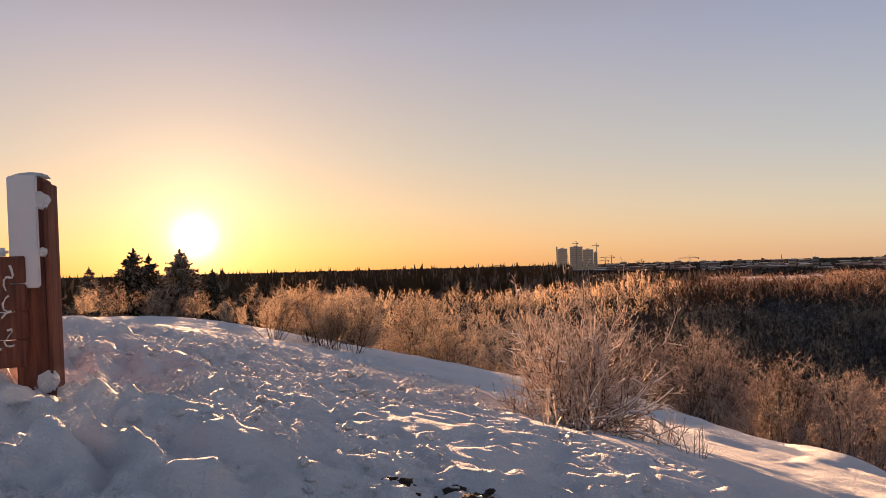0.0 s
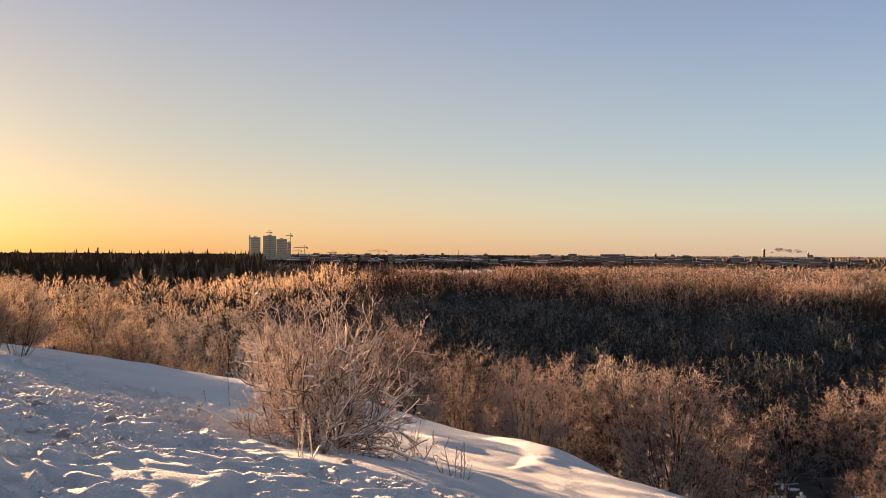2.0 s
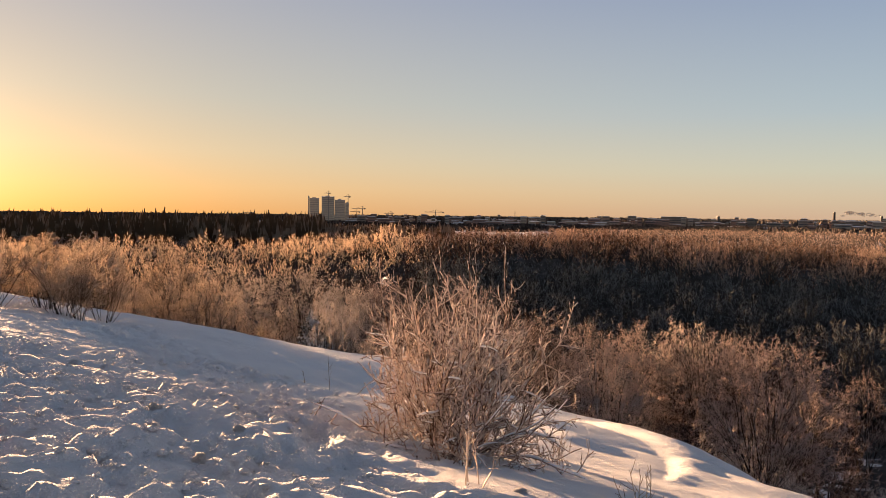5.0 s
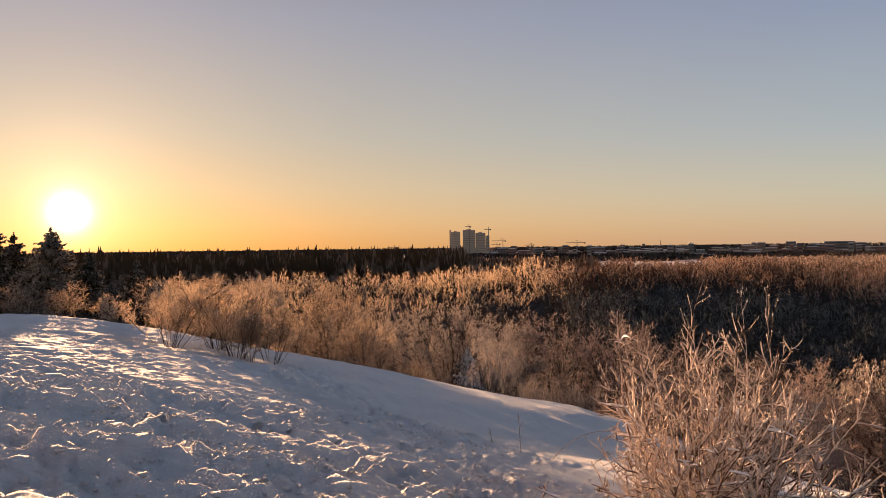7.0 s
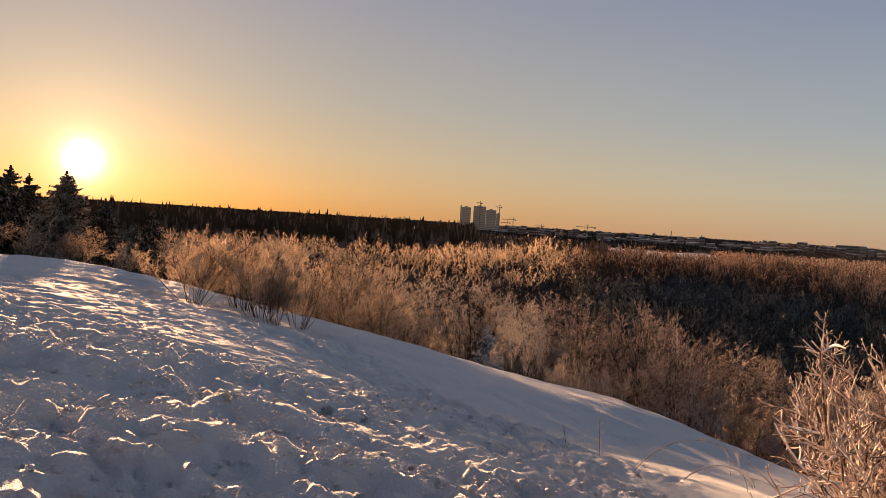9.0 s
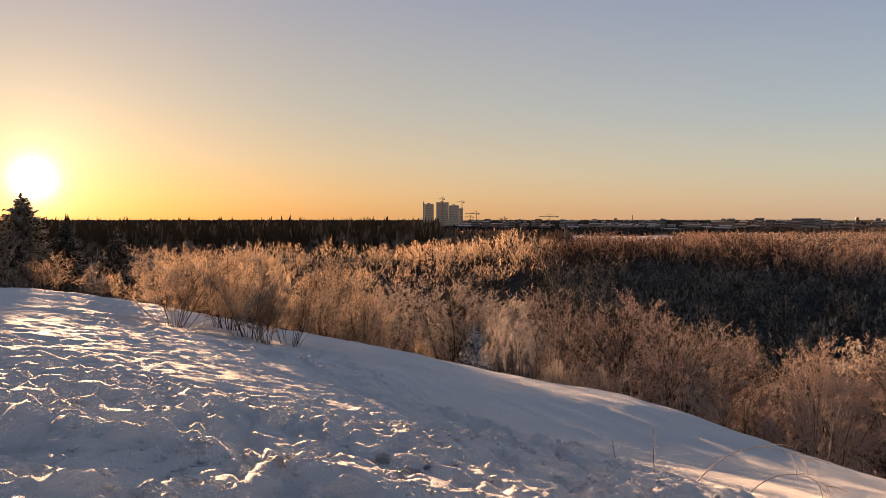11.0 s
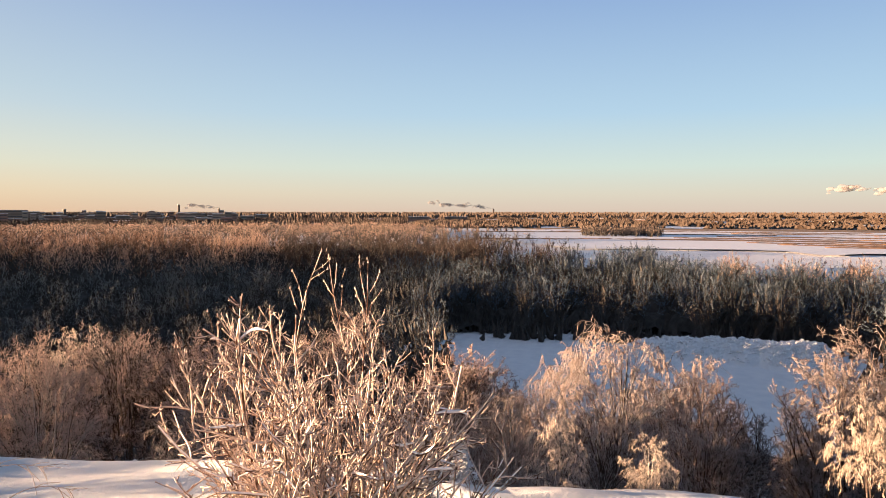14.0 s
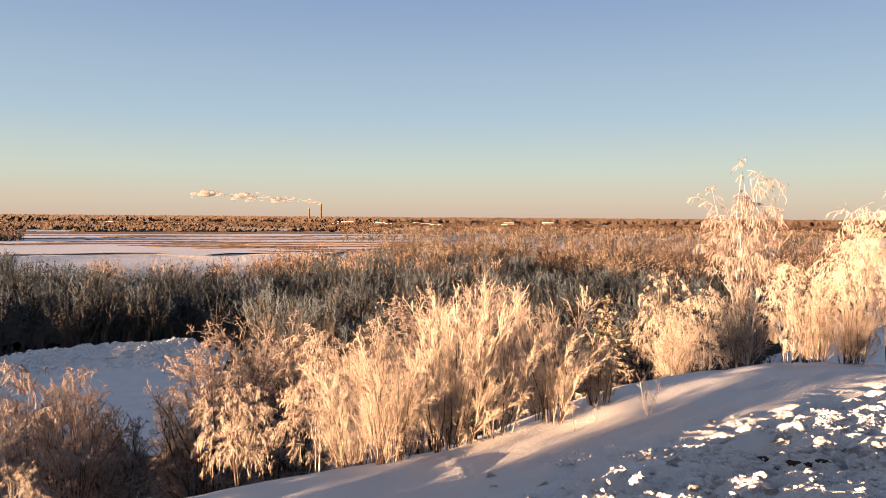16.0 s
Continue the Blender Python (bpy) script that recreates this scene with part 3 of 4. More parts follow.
def boughs_to(rng, parents, ends, k, rise, near_=(.30, .62)):
    """Curved boughs from parent lines out to the given ends; which line each leaves. near_: how far along, by the height of the end."""
    d = np.linalg.norm(parents[None, :, -1] - ends[:, None], axis=2)
    who = d.argmin(1)
    u = np.clip(ends[:, 2] / (parents[who, -1, 2] + .01), .2, 1.1) * rng.uniform(*near_, len(ends))
    p, t = along(parents[who], np.clip(u, .06, .97))
    gap = np.linalg.norm(ends - p, axis=1, keepdims=True) + 1e-6
    way = t * .5 + (ends - p) / gap * .5 + [0, 0, rise]
    c = p + way * gap * .5
    s = np.linspace(0, 1, k)[None, :, None]
    line = p[:, None] * (1 - s) ** 2 + c[:, None] * 2 * s * (1 - s) + ends[:, None] * s ** 2
    line[:, 1:] += rng.normal(0, .012, line[:, 1:].shape) * gap[:, None]
    return line, who


def dome(rng, n, tall, wide, base, fullness=.42):
    """Ends of boughs, filling an uneven domed crown."""
    a, lift = rng.uniform(0, 2 * np.pi, n), rng.uniform(-.6, 1, n)
    rho = rng.uniform(0, 1, n) ** fullness
    flat_ = np.sqrt(1 - lift ** 2)
    lump = 1 + .16 * np.sin(3 * a + rng.uniform(0, 6)) * flat_ + rng.normal(0, .07, n)
    mid, half = tall * (1 + base) / 2 * .97, tall * (1 - base) / 2 * .95
    return np.stack([np.cos(a) * flat_ * rho * lump * wide * tall, np.sin(a) * flat_ * rho * lump * wide * tall, mid + lift * rho * lump * half * .96], 1)


def weeping_birch(seed, tall=8.0, spread_=1.0, rich=1.0, n=3, lean=(2, 13), mat=None, low=.2):
    rng = np.random.default_rng(seed)
    ob = new("birch_tree")
    main = stems(rng, n, tall * .86, .7, 9, .12, .35, .05, lean)
    limb, w0 = boughs_to(rng, main, dome(rng, int(26 * rich), tall, .17 * spread_, low), 6, .35)
    bough, w1 = boughs_to(rng, limb, dome(rng, int(150 * rich), tall, .21 * spread_, low - .06, .5), 5, .5, (.5, .95))
    side, w2 = sprout(rng, bough, 5, .4, 1, 50, .45, -1.2, 4, .2)
    hang, w3 = sprout(rng, side, 6, .1, 1, 52, .55, -1.6, 2, .2)
    r0 = tall * .0080 * rng.uniform(.7, 1.1, n)
    child("trunk", mesh_of("trunk", *joined([tubes(main, taper(r0, 9, .2), 6), tubes(limb, taper(r0[w0] * .3, 6, .4), 4), tubes(bough, taper(r0[w0][w1] * .13, 5, .5), 3)]), BIRCH_BARK, True), ob)
    v, f = joined([tubes(side, taper(np.full(len(side), tall * .0012), 4, .7), 3), rods(hang[:, 0], hang[:, 1], tall * .0010)])
    child("crown", mesh_of("crown", v, f, mat or RIME_THICK, True), ob, "hanging twigs bent down under rime")
    return tagged(ob, "birch with drooping twigs weighed down by hoarfrost", "birch tree", "frosted birches on the hillside")


def alder(seed, tall=12.0, n=9, rich=1.0, mat=None, wide=.38, bare=.15):
    """Stems fanning from the ground into a domed crown of fine ascending twigs."""
    rng = np.random.default_rng(seed)
    ob = new("alder_tree")
    a, rad = rng.uniform(0, 2 * np.pi, n), np.sqrt((np.arange(n) + rng.random(n)) / n)
    reach, top = rad * wide * .75 * tall * rng.uniform(.75, 1.1, n), tall * (.56 + .36 * (1 - rad ** 2.2)) * rng.uniform(.92, 1.04, n)
    u = np.linspace(0, 1, 7)
    main = np.stack([np.cos(a)[:, None] * reach[:, None] * u ** 1.15, np.sin(a)[:, None] * reach[:, None] * u ** 1.15, top[:, None] * u - .1], -1)
    main[:, 1:] += rng.normal(0, .008 * tall, (n, 6, 3))
    limb, w0 = boughs_to(rng, main, dome(rng, int(44 * rich), tall, wide * .86, bare + .05, .4), 5, .15)
    bough, w1 = boughs_to(rng, limb, dome(rng, int(330 * rich), tall * 1.0, wide, bare, .24), 4, .2, (.45, .95))
    side, w2 = sprout(rng, bough, 5, .35, 1, 46, .36, .3, 2, .12)
    twig, w3 = sprout(rng, side, 7, .15, 1, 68, .30, .1, 2, .1)
    r0 = tall * .0058 * rng.uniform(.7, 1.1, n)
    child("trunk", mesh_of("trunk", *joined([tubes(main, taper(r0, 7, .25), 5), tubes(limb, taper(r0[w0] * .40, 5, .4), 3), tubes(bough, taper(np.full(len(bough), tall * .0014), 4, .6), 3)]), BARK, True), ob)
    v, f = joined([rods(side[:, 0], side[:, 1], tall * .0010), rods(twig[:, 0], twig[:, 1], tall * .0014, .75)])
    child("crown", mesh_of("crown", v, f, mat or RIME_ALDER, True), ob, "dense crown of fine rimed twigs")
    return tagged(ob, "round-crowned leafless alder dusted with hoarfrost", "alder tree", "leafless trees on the slope")


def spruce(seed, tall=12.0, wide=.27, needles=None, label="tall dark spruce with snow on drooping boughs"):
    rng = np.random.default_rng(seed)
    ob = new("spruce_tree")
    trunk = np.stack([np.zeros(9), np.zeros(9), np.linspace(-.3, tall, 9)], 1)[None]
    child("trunk", mesh_of("trunk", *tubes(trunk, taper([tall * .013], 9, .08), 6), BARK, True), ob)
    z = np.repeat(np.linspace(.04, .995, 34), 10) * tall + rng.normal(0, .012 * tall, 34 * 10)
    u = np.clip(z / tall, 0, 1)
    a = rng.uniform(0, 2 * np.pi, len(z))
    out_r = tall * wide * (1 - u) ** .74 * rng.uniform(.55, 1.2, len(z)) + .05
    s = np.linspace(0, 1, 5)
    out = out_r[:, None] * s
    drop = out_r[:, None] * (.18 * s - .75 * s ** 2 * (1 - .6 * u[:, None]) + .28 * s ** 4)
    boughs = np.stack([np.cos(a)[:, None] * out, np.sin(a)[:, None] * out, z[:, None] + drop], -1)
    sprig, w = sprout(rng, boughs, 16, .08, 1, 52, .36, -.5, 2, .1)
    v, f = joined([tubes(boughs, taper(np.full(len(z), tall * .003), 5, .5), 3), spikes(sprig[:, 0], sprig[:, 1], tall * .010)])
    stuffed("needle_mass", mesh_of("needle_mass", v, f, needles or NEEDLES, False), ob)
    return tagged(ob, label, "spruce tree")


SHRUBS_BROW = ((-7.2, 30.0, 2.5), (-5.8, 31.3, 2.8), (-3.8, 29.5, 2.3), (-5.0, 29.6, 2.6), (-4.5, 29.0, 1.8), (-5.3, 35.8, 2.6), (-17.4, 38.0, 2.2), (-17.8, 35.6, 1.6), (-13.5, 38.5, 1.6),
               (-16.6, 40.5, 2.0), (-10.0, 40.6, 2.2), (-12.1, 40.6, 1.7), (-15.0, 41.8, 2.0), (-20.5, 36.5, 1.8), (-22.5, 38.5, 2.2))
SHRUBS_EAST = ((7.4, 4.5, 2.1), (7.8, 3.4, 2.7), (7.7, 2.7, 2.7), (7.8, 1.6, 2.3), (8.2, .4, 1.5), (10.3, -4.9, 1.9), (9.7, -6.3, 2.0), (8.9, -6.5, 1.8),
               (12.9, -5.0, 2.0), (11.0, 4.1, 2.4), (6.7, 36.2, 2.1), (8.0, 36.8, 2.5), (8.9, 36.4, 2.6))
WEEPING = ((13.2, 37.4, 5.1), (10.9, 6.2, 2.4), (13.1, 4.3, 3.6), (15.4, -6.8, 4.0), (17.6, -10.3, 4.4), 
           (14.4, -10.7, 3.8), (9.8, -8.0, 3.7), (11.7, -11.6, 5.6), (19.3, 19.7, 3.7), (18.5, 25.7, 2.4), (19.4, 23.7, 3.3), (20.7, 14.0, 4.8),
           (19.3, 10.9, 3.7), (13.8, 2.8, 4.1))
ALDERS = ((17.4, 53.4, 13.8), (13.5, 57.1, 12.7), (9.7, 56.1, 10.8), (6.2, 56.9, 10.4), (24.0, 54.5, 14.7), (34.9, 58.1, 15.7), (37.7, 52.0, 15.5), (38.7, 46.8, 15.3),
          (36.0, 39.2, 14.5), (37.1, 26.1, 15.2), (37.1, 23.5, 14.5), (28.4, 56.6, 12.9), (37.1, 2.1, 13.3), (35.3, 4.5, 11.4), (32.9, 1.2, 10.3), (36.5, 23.4, 13.9),
          (33.9, -8.9, 12.0), (31.1, -5.2, 10.7), (-8.5, 57.6, 7.9), (-1.3, 66.0, 10.5), (-3.8, 61.0, 7.7), (2.9, 65.8, 11.4), (8.6, 56.9, 10.5), (-8.7, 47.1, 4.1), (-7.2, 51.4, 6.2))
THIN = ((49.3, 12.3, 14.6), (43.5, 8.8, 11.2), (41.2, 13.1, 12.7), (45.4, 9.9, 11.8), (46.9, 15.7, 13.3), (34.4, 23.2, 11.6), (36, 17, 9.5), (40, 6, 9.8), (38.5, 10.5, 8.8), (33, 20, 10), (42, 18, 11.5))
SPRUCES = ((-42.3, 95.9, 13.8), (-41.7, 99.4, 13.7), (-35.2, 93.4, 13.4), (-42.5, 84.7, 9.8), (-23.5, 71.0, 8.4), (-18.1, 65.4, 8.0))
SNOWY = ((5.6, 47.8, 5.2), (16.0, 15.5, 2.7))

put = np.random.default_rng(7)
for n in range(3):
    place_all(shrub(30 + n, 2.4, (15, 18, 14)[n], ((2, 42), (3, 30), (5, 46))[n], wide=40, fat=1.6, twigs=7, mat=RIME_THICKET), SHRUBS_BROW[n::3], put)
for n in range(3):
    place_all(shrub(34 + n, 2.4, (30, 34, 26)[n], ((1, 22), (1, 17), (2, 26))[n], (.35, .2, .45)[n], (.05, .2, .1)[n], 19, .10, .86, 10), SHRUBS_EAST[n::3], put)
for n in range(3):
    place_all(weeping_birch(40 + n, 8.0, (1.35, 1.5, 1.2)[n], (1.3, 1.4, 1.15)[n], low=.04), WEEPING[n::3], put)
NORTH = [row for row in ALDERS if row[0] < 12]
ALDERS = [row for row in ALDERS if row[0] >= 12]
for n in range(2):
    place_all(alder(53 + n, 12.0, (11, 13)[n], 1.1, RIME_THICK, (.33, .38)[n], .08), NORTH[n::2], put)
row_n = [(x + put.uniform(-.6, .6), 49 + put.uniform(-2.5, 3.5)) for x in np.arange(-14.5, .5, 2.9)]
row_n += [(-6.6, 47.6), (-9.8, 49.4)]
for n in range(2):
    place_all(alder(55 + n, 7.0, (9, 11)[n], 1.0, RIME_THICKET, (.36, .40)[n], .05), [(x, y, .35 + put.uniform(-.5, .4) - .6 * max(0, x + 3.5) - float(land(x, y))) for x, y in row_n[n::2] if x > -13], put)
for n in range(3):
    place_all(alder(50 + n, 12.0, (13, 15, 12)[n], 1.15, None, (.30, .34, .27)[n], .08), [row for row in ALDERS if row[1] > 12][n::3], put)
place_all(alder(58, 12.0, 14, 1.2, RIME_BIRCH, .32, .04), [row for row in ALDERS if row[1] <= 12], put)
place_all(alder(57, 12.0, 4, .7, RIME_BIRCH, .19, .12), THIN, put)
for n in range(2):
    place_all(spruce(60 + n, 12.0, (.44, .38)[n]), SPRUCES[n::2], put)
place_all(spruce(66, 6.0, .34, NEEDLES_SNOWY, "small spruce with boughs buried in snow"), SNOWY, put)
place_all(spruce(67, 8.0, .26), ((22.1, -9.4, 5.6),), put)

BIG_BIRCHES = ((24.9, 13.4, 9.4), (26.1, 16.9, 8.0))
place_all(weeping_birch(47, 8.0, 1.75, 2.2, mat=RIME_BIRCH), BIG_BIRCHES, put)
place_all(weeping_birch(48, 8.0, .85, .9, 2, (1, 5), RIME_BIRCH), ((17.5, -11.9, 8.6), (21.3, -19.3, 7.2)), put)

# more of the same on the slopes below the brow
more_a, more_w = [], []
while len(more_a) + len(more_w) < 62:
    az, d = put.uniform(-40, 128), put.uniform(34, 95)
    x, y = HILL[0] + d * math.sin(radians(az)), HILL[1] + d * math.cos(radians(az))
    z = float(land(x, y))
    if z > -4.5 or (58 < az < 99 and d > 40) or any((x - a) ** 2 + (y - b) ** 2 < 42 for a, b, _ in more_a + more_w + list(ALDERS) + list(NORTH) + list(SPRUCES)):
        continue
    most = 1.5 - z - (.045 + .07 * min(1, max(0, (az + 10) / 50))) * d if az > -12 else 1.5 - z - .035 * d
    if az > 62:
        most -= 2.5
    tall = min(13.5, most) * put.uniform(.5, 1)
    if 2.5 < tall:
        (more_a if put.random() < .75 or tall < 3.5 else more_w).append((x, y, tall))
for n in range(3):
    place_all(alder(70 + n, 10.0, (8, 7, 9)[n], .8, None, (.33, .37, .30)[n], .08), [row for row in more_a if row[0] >= 10][n::3], put)
place_all(alder(73, 10.0, 9, .9, RIME_THICKET, .42, .06), [row for row in more_a if row[0] < 10], put)
place_all(weeping_birch(75, 8.0, 1.5, 1.0), more_w, put)


# ---- the woods on the plain ----
def wood(name, label, az, dist, gap, tall, mat, seed, kind="twigs", per=100, keep=None, wide=.26, tiers=5, core=0.0, low=None, uneven=.14, fat=1.0, rise=.12):
    rng = np.random.default_rng(seed)
    n = int((az[1] - az[0]) / 360 * math.pi * (dist[1] ** 2 - dist[0] ** 2) / gap ** 2)
    a = np.radians(rng.uniform(*az, n))
    d = np.sqrt(rng.uniform(dist[0] ** 2, dist[1] ** 2, n))
    x, y = HILL[0] + d * np.sin(a), HILL[1] + d * np.cos(a)
    if keep is not None:
        ok = keep(np.degrees(a), d, x, y)
        x, y, d = x[ok], y[ok], d[ok]
    n = len(x)
    z = land(x, y)
    h = rng.uniform(*tall, n) * (1 + uneven * lattice(x / 24, y / 24, seed))
    if low is not None:
        h = np.minimum(h, low(x, y, z, rng))
        ok = h > 1.2
        x, y, z, h, n = x[ok], y[ok], z[ok], h[ok], int(ok.sum())
    foot = np.stack([x, y, z], 1)
    top = foot + np.stack([0 * h, 0 * h, h], 1)
    pieces = [spikes(foot - [0, 0, .5], foot + (top - foot) * .85, h * .011)]
    d = np.hypot(x - HILL[0], y - HILL[1])
    least = d * .00036
    if kind == "twigs":
        # boughs fanning up from the trunk to a rounded crown
        limbs = 13 if per > 60 else 7
        girth = h * wide * rng.uniform(.75, 1.25, n)
        ang, rad = rng.uniform(0, 2 * np.pi, (n, limbs)), np.sqrt(rng.uniform(0, 1, (n, limbs)))
        tip_z = (.60 + .36 * (1 - rad ** 3)) * rng.uniform(.86, 1.04, (n, limbs))
        tips = foot[:, None] + np.stack([np.cos(ang) * rad * girth[:, None], np.sin(ang) * rad * girth[:, None], tip_z * h[:, None]], -1)
        root = foot[:, None] + np.stack([0 * rad, 0 * rad, rng.uniform(.04, .34, (n, limbs)) * h[:, None]], -1)
        bow = np.stack([np.cos(ang) * rad, np.sin(ang) * rad, 0 * rad], -1) * (girth * .16)[:, None, None]
        pieces.append(spikes(root.reshape(-1, 3), tips.reshape(-1, 3), np.repeat(np.maximum(h * .0055, least), limbs)))
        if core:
            # thick dark spikes about their feet and deep in the crowns, standing for shade
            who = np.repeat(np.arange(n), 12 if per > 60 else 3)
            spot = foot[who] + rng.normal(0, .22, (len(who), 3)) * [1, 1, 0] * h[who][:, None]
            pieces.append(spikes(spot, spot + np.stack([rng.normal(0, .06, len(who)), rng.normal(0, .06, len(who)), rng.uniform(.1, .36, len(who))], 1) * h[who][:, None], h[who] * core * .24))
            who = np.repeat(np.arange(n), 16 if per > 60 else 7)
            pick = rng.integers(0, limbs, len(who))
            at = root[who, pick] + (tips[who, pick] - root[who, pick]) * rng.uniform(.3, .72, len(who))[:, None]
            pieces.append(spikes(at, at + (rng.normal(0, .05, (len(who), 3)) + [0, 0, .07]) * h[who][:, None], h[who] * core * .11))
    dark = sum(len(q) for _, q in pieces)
    if kind == "twigs":
        # side branches off the boughs, and short twigs off those
        subs = 5
        who = np.repeat(np.arange(n), limbs * subs)
        pick = np.tile(np.repeat(np.arange(limbs), subs), n)
        s = 1 - .6 * rng.random(len(who)) ** 1.2
        way = tips[who, pick] - root[who, pick]
        fork = root[who, pick] + way * s[:, None] + bow[who, pick] * (4 * s * (1 - s))[:, None]
        out = way / np.linalg.norm(way, axis=1, keepdims=True) + rng.normal(0, .5, (len(who), 3)) + [0, 0, .5 * rise]
        out /= np.linalg.norm(out, axis=1, keepdims=True)
        spray = out * (h[who] * rng.uniform(.07, .15, len(who)) * (1.3 - .6 * s))[:, None]
        if per >= 100:
            pieces.append(spikes(fork, fork + spray, np.maximum(h * .0032, least)[who]))
        who = np.repeat(np.arange(n), per)
        m = len(who)
        pick = who * limbs * subs + rng.integers(0, limbs * subs, m)
        u = rng.uniform(.15, 1, m)[:, None]
        base = fork[pick] + spray[pick] * u
        out = spray[pick] / np.linalg.norm(spray[pick], axis=1, keepdims=True) * .35 + rng.normal(0, .6, (m, 3)) + [0, 0, rise]
        out /= np.linalg.norm(out, axis=1, keepdims=True)
        size = h[who] * rng.uniform(.018, .045, m) * (170 / per) ** .25
        pieces.append(spikes(base, base + out * size[:, None], np.maximum(h * .0027 * fat * (170 / per) ** .5, least)[who]))
    else:
        for t in range(tiers):
            u0 = .12 + .17 * t * 5 / tiers * .8
            r = wide * h * (1 - u0) * rng.uniform(.8, 1.2, n)
            lean = rng.normal(0, .03, (n, 3)) * h[:, None]
            pieces.append(spikes(foot + (top - foot) * u0, np.minimum(u0 + (.36 if tiers > 3 else .6), 1.0) * (top - foot) + foot + lean * [1, 1, 0], r))
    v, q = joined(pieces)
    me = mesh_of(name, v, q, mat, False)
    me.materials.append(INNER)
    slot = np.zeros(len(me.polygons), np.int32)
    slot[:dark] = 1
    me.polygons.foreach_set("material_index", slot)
    return tagged(new(name, me), label, "woods", kind="stuff")


def clear(a, d, x, y):
    """Off the clearing, and not where one looks over the slope."""
    return ~((a > 64) & (a < 96.5) & (d < 137)) & ((d > 122) | ((a > 5) & (a < 66)) | (a > 97))


def off_lakes(a, d, x, y):
    return ~((a > 16) & (a < 26.5) & (d > 790) & (d < 1110))


def ragged(a, d, x, y):
    """An uneven shore."""
    return a + 3.5 * lattice(d / 70, a / 5, 77) > 107.4 - d * .001


def shore(a, d, x, y):
    """Out to an uneven shore line of the lake."""
    return d < 270 + 45 * lattice(a / 4, 0 * a, 78)


def wood_end(a, d, x, y):
    """Off the two lakes, with an uneven eastern end."""
    return off_lakes(a, d, x, y) & (a < 70 + 6 * lattice(d / 45, 0 * d, 79) - (d - 330) * .006)


def part_sunk(a, d, x, y):
    return lattice(x / 60, y / 60, 9) > -.25


def under_view(x, y, z, rng):
    """How tall the thickets on the slope grow: lower towards the east, where one sees over them into the valley."""
    az, d = np.degrees(np.arctan2(x - HILL[0], y - HILL[1])), np.hypot(x - HILL[0], y - HILL[1])
    dip = np.interp(az, (-45, -12, 0, 20, 45, 60, 67, 73, 88, 93, 97, 104, 118, 150), (.030, .036, .055, .15, .185, .195, .19, .25, .25, .19, .16, .14, .11, .07))
    return np.minimum((1.4 - z - dip * d) * rng.uniform(.5, .9, len(x)), rng.uniform(2.0, 4.0, len(x)))


def hollow(x, y, z, rng):
    """Lower trees in the hollow under the north-east slope."""
    az = np.degrees(np.arctan2(x - HILL[0], y - HILL[1]))
    return np.interp(az, (12, 24, 58, 66), (16, 10.5, 10.5, 16)) * rng.uniform(.85, 1, len(x))


def on_slope(a, d, x, y):
    return (land(x, y) < -3.4) & ~((a > 66) & (a < 96.5) & (d > 78))


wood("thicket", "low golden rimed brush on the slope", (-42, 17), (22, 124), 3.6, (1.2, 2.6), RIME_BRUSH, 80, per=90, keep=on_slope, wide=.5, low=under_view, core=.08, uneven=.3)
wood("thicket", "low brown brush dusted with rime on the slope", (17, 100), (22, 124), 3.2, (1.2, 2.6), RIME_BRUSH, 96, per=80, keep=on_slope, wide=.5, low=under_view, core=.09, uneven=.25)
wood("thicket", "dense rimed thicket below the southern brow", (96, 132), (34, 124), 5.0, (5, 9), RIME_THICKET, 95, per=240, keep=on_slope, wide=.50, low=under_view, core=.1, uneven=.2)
wood("valley_wood", "leafless wood with shade put into its colour and sunlit rimed tops", (17, 62), (88, 190), 5.2, (12, 13.2), RIME_WOOD, 81, per=190, keep=clear, core=.22, wide=.40, low=hollow, uneven=.05, fat=.85)
wood("valley_wood", "snow-dusted pines and alders beside the clearing, blue shade in their colour", (62, 135), (88, 190), 5.0, (11.4, 13.4), PINE_SHADE, 98, per=220, keep=clear, core=.22, wide=.34, low=hollow, uneven=.06, fat=.95)
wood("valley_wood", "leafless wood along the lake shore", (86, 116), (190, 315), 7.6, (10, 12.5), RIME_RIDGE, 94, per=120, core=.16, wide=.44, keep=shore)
wood("valley_wood", "snow-dusted wood along the lake shore, darkened for shade", (62, 86), (190, 315), 7.6, (10, 12.5), PINE_SHADE, 93, per=120, core=.16, wide=.40, keep=shore)
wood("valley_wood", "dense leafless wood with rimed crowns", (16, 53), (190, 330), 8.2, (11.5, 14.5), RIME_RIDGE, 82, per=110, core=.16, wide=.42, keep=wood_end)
wood("valley_wood", "dense leafless wood with shade put into its brown colour", (53, 78), (190, 330), 8.2, (11.5, 14.0), RIME_BRUSH, 79, per=110, core=.16, wide=.42, keep=wood_end)
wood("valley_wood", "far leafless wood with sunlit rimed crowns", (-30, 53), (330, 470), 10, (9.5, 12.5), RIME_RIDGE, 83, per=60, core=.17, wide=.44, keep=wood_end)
wood("valley_wood", "far leafless wood with crowns coloured darker for shade", (53, 78), (330, 470), 10, (9.5, 12.5), RIME_BRUSH, 78, per=60, core=.17, wide=.44, keep=wood_end)
wood("valley_wood", "snow-dusted pines behind the southern shoulder, shade in their colour", (100, 119), (190, 290), 7.4, (9, 13), PINE_SHADE, 76, per=110, core=.18, wide=.40)
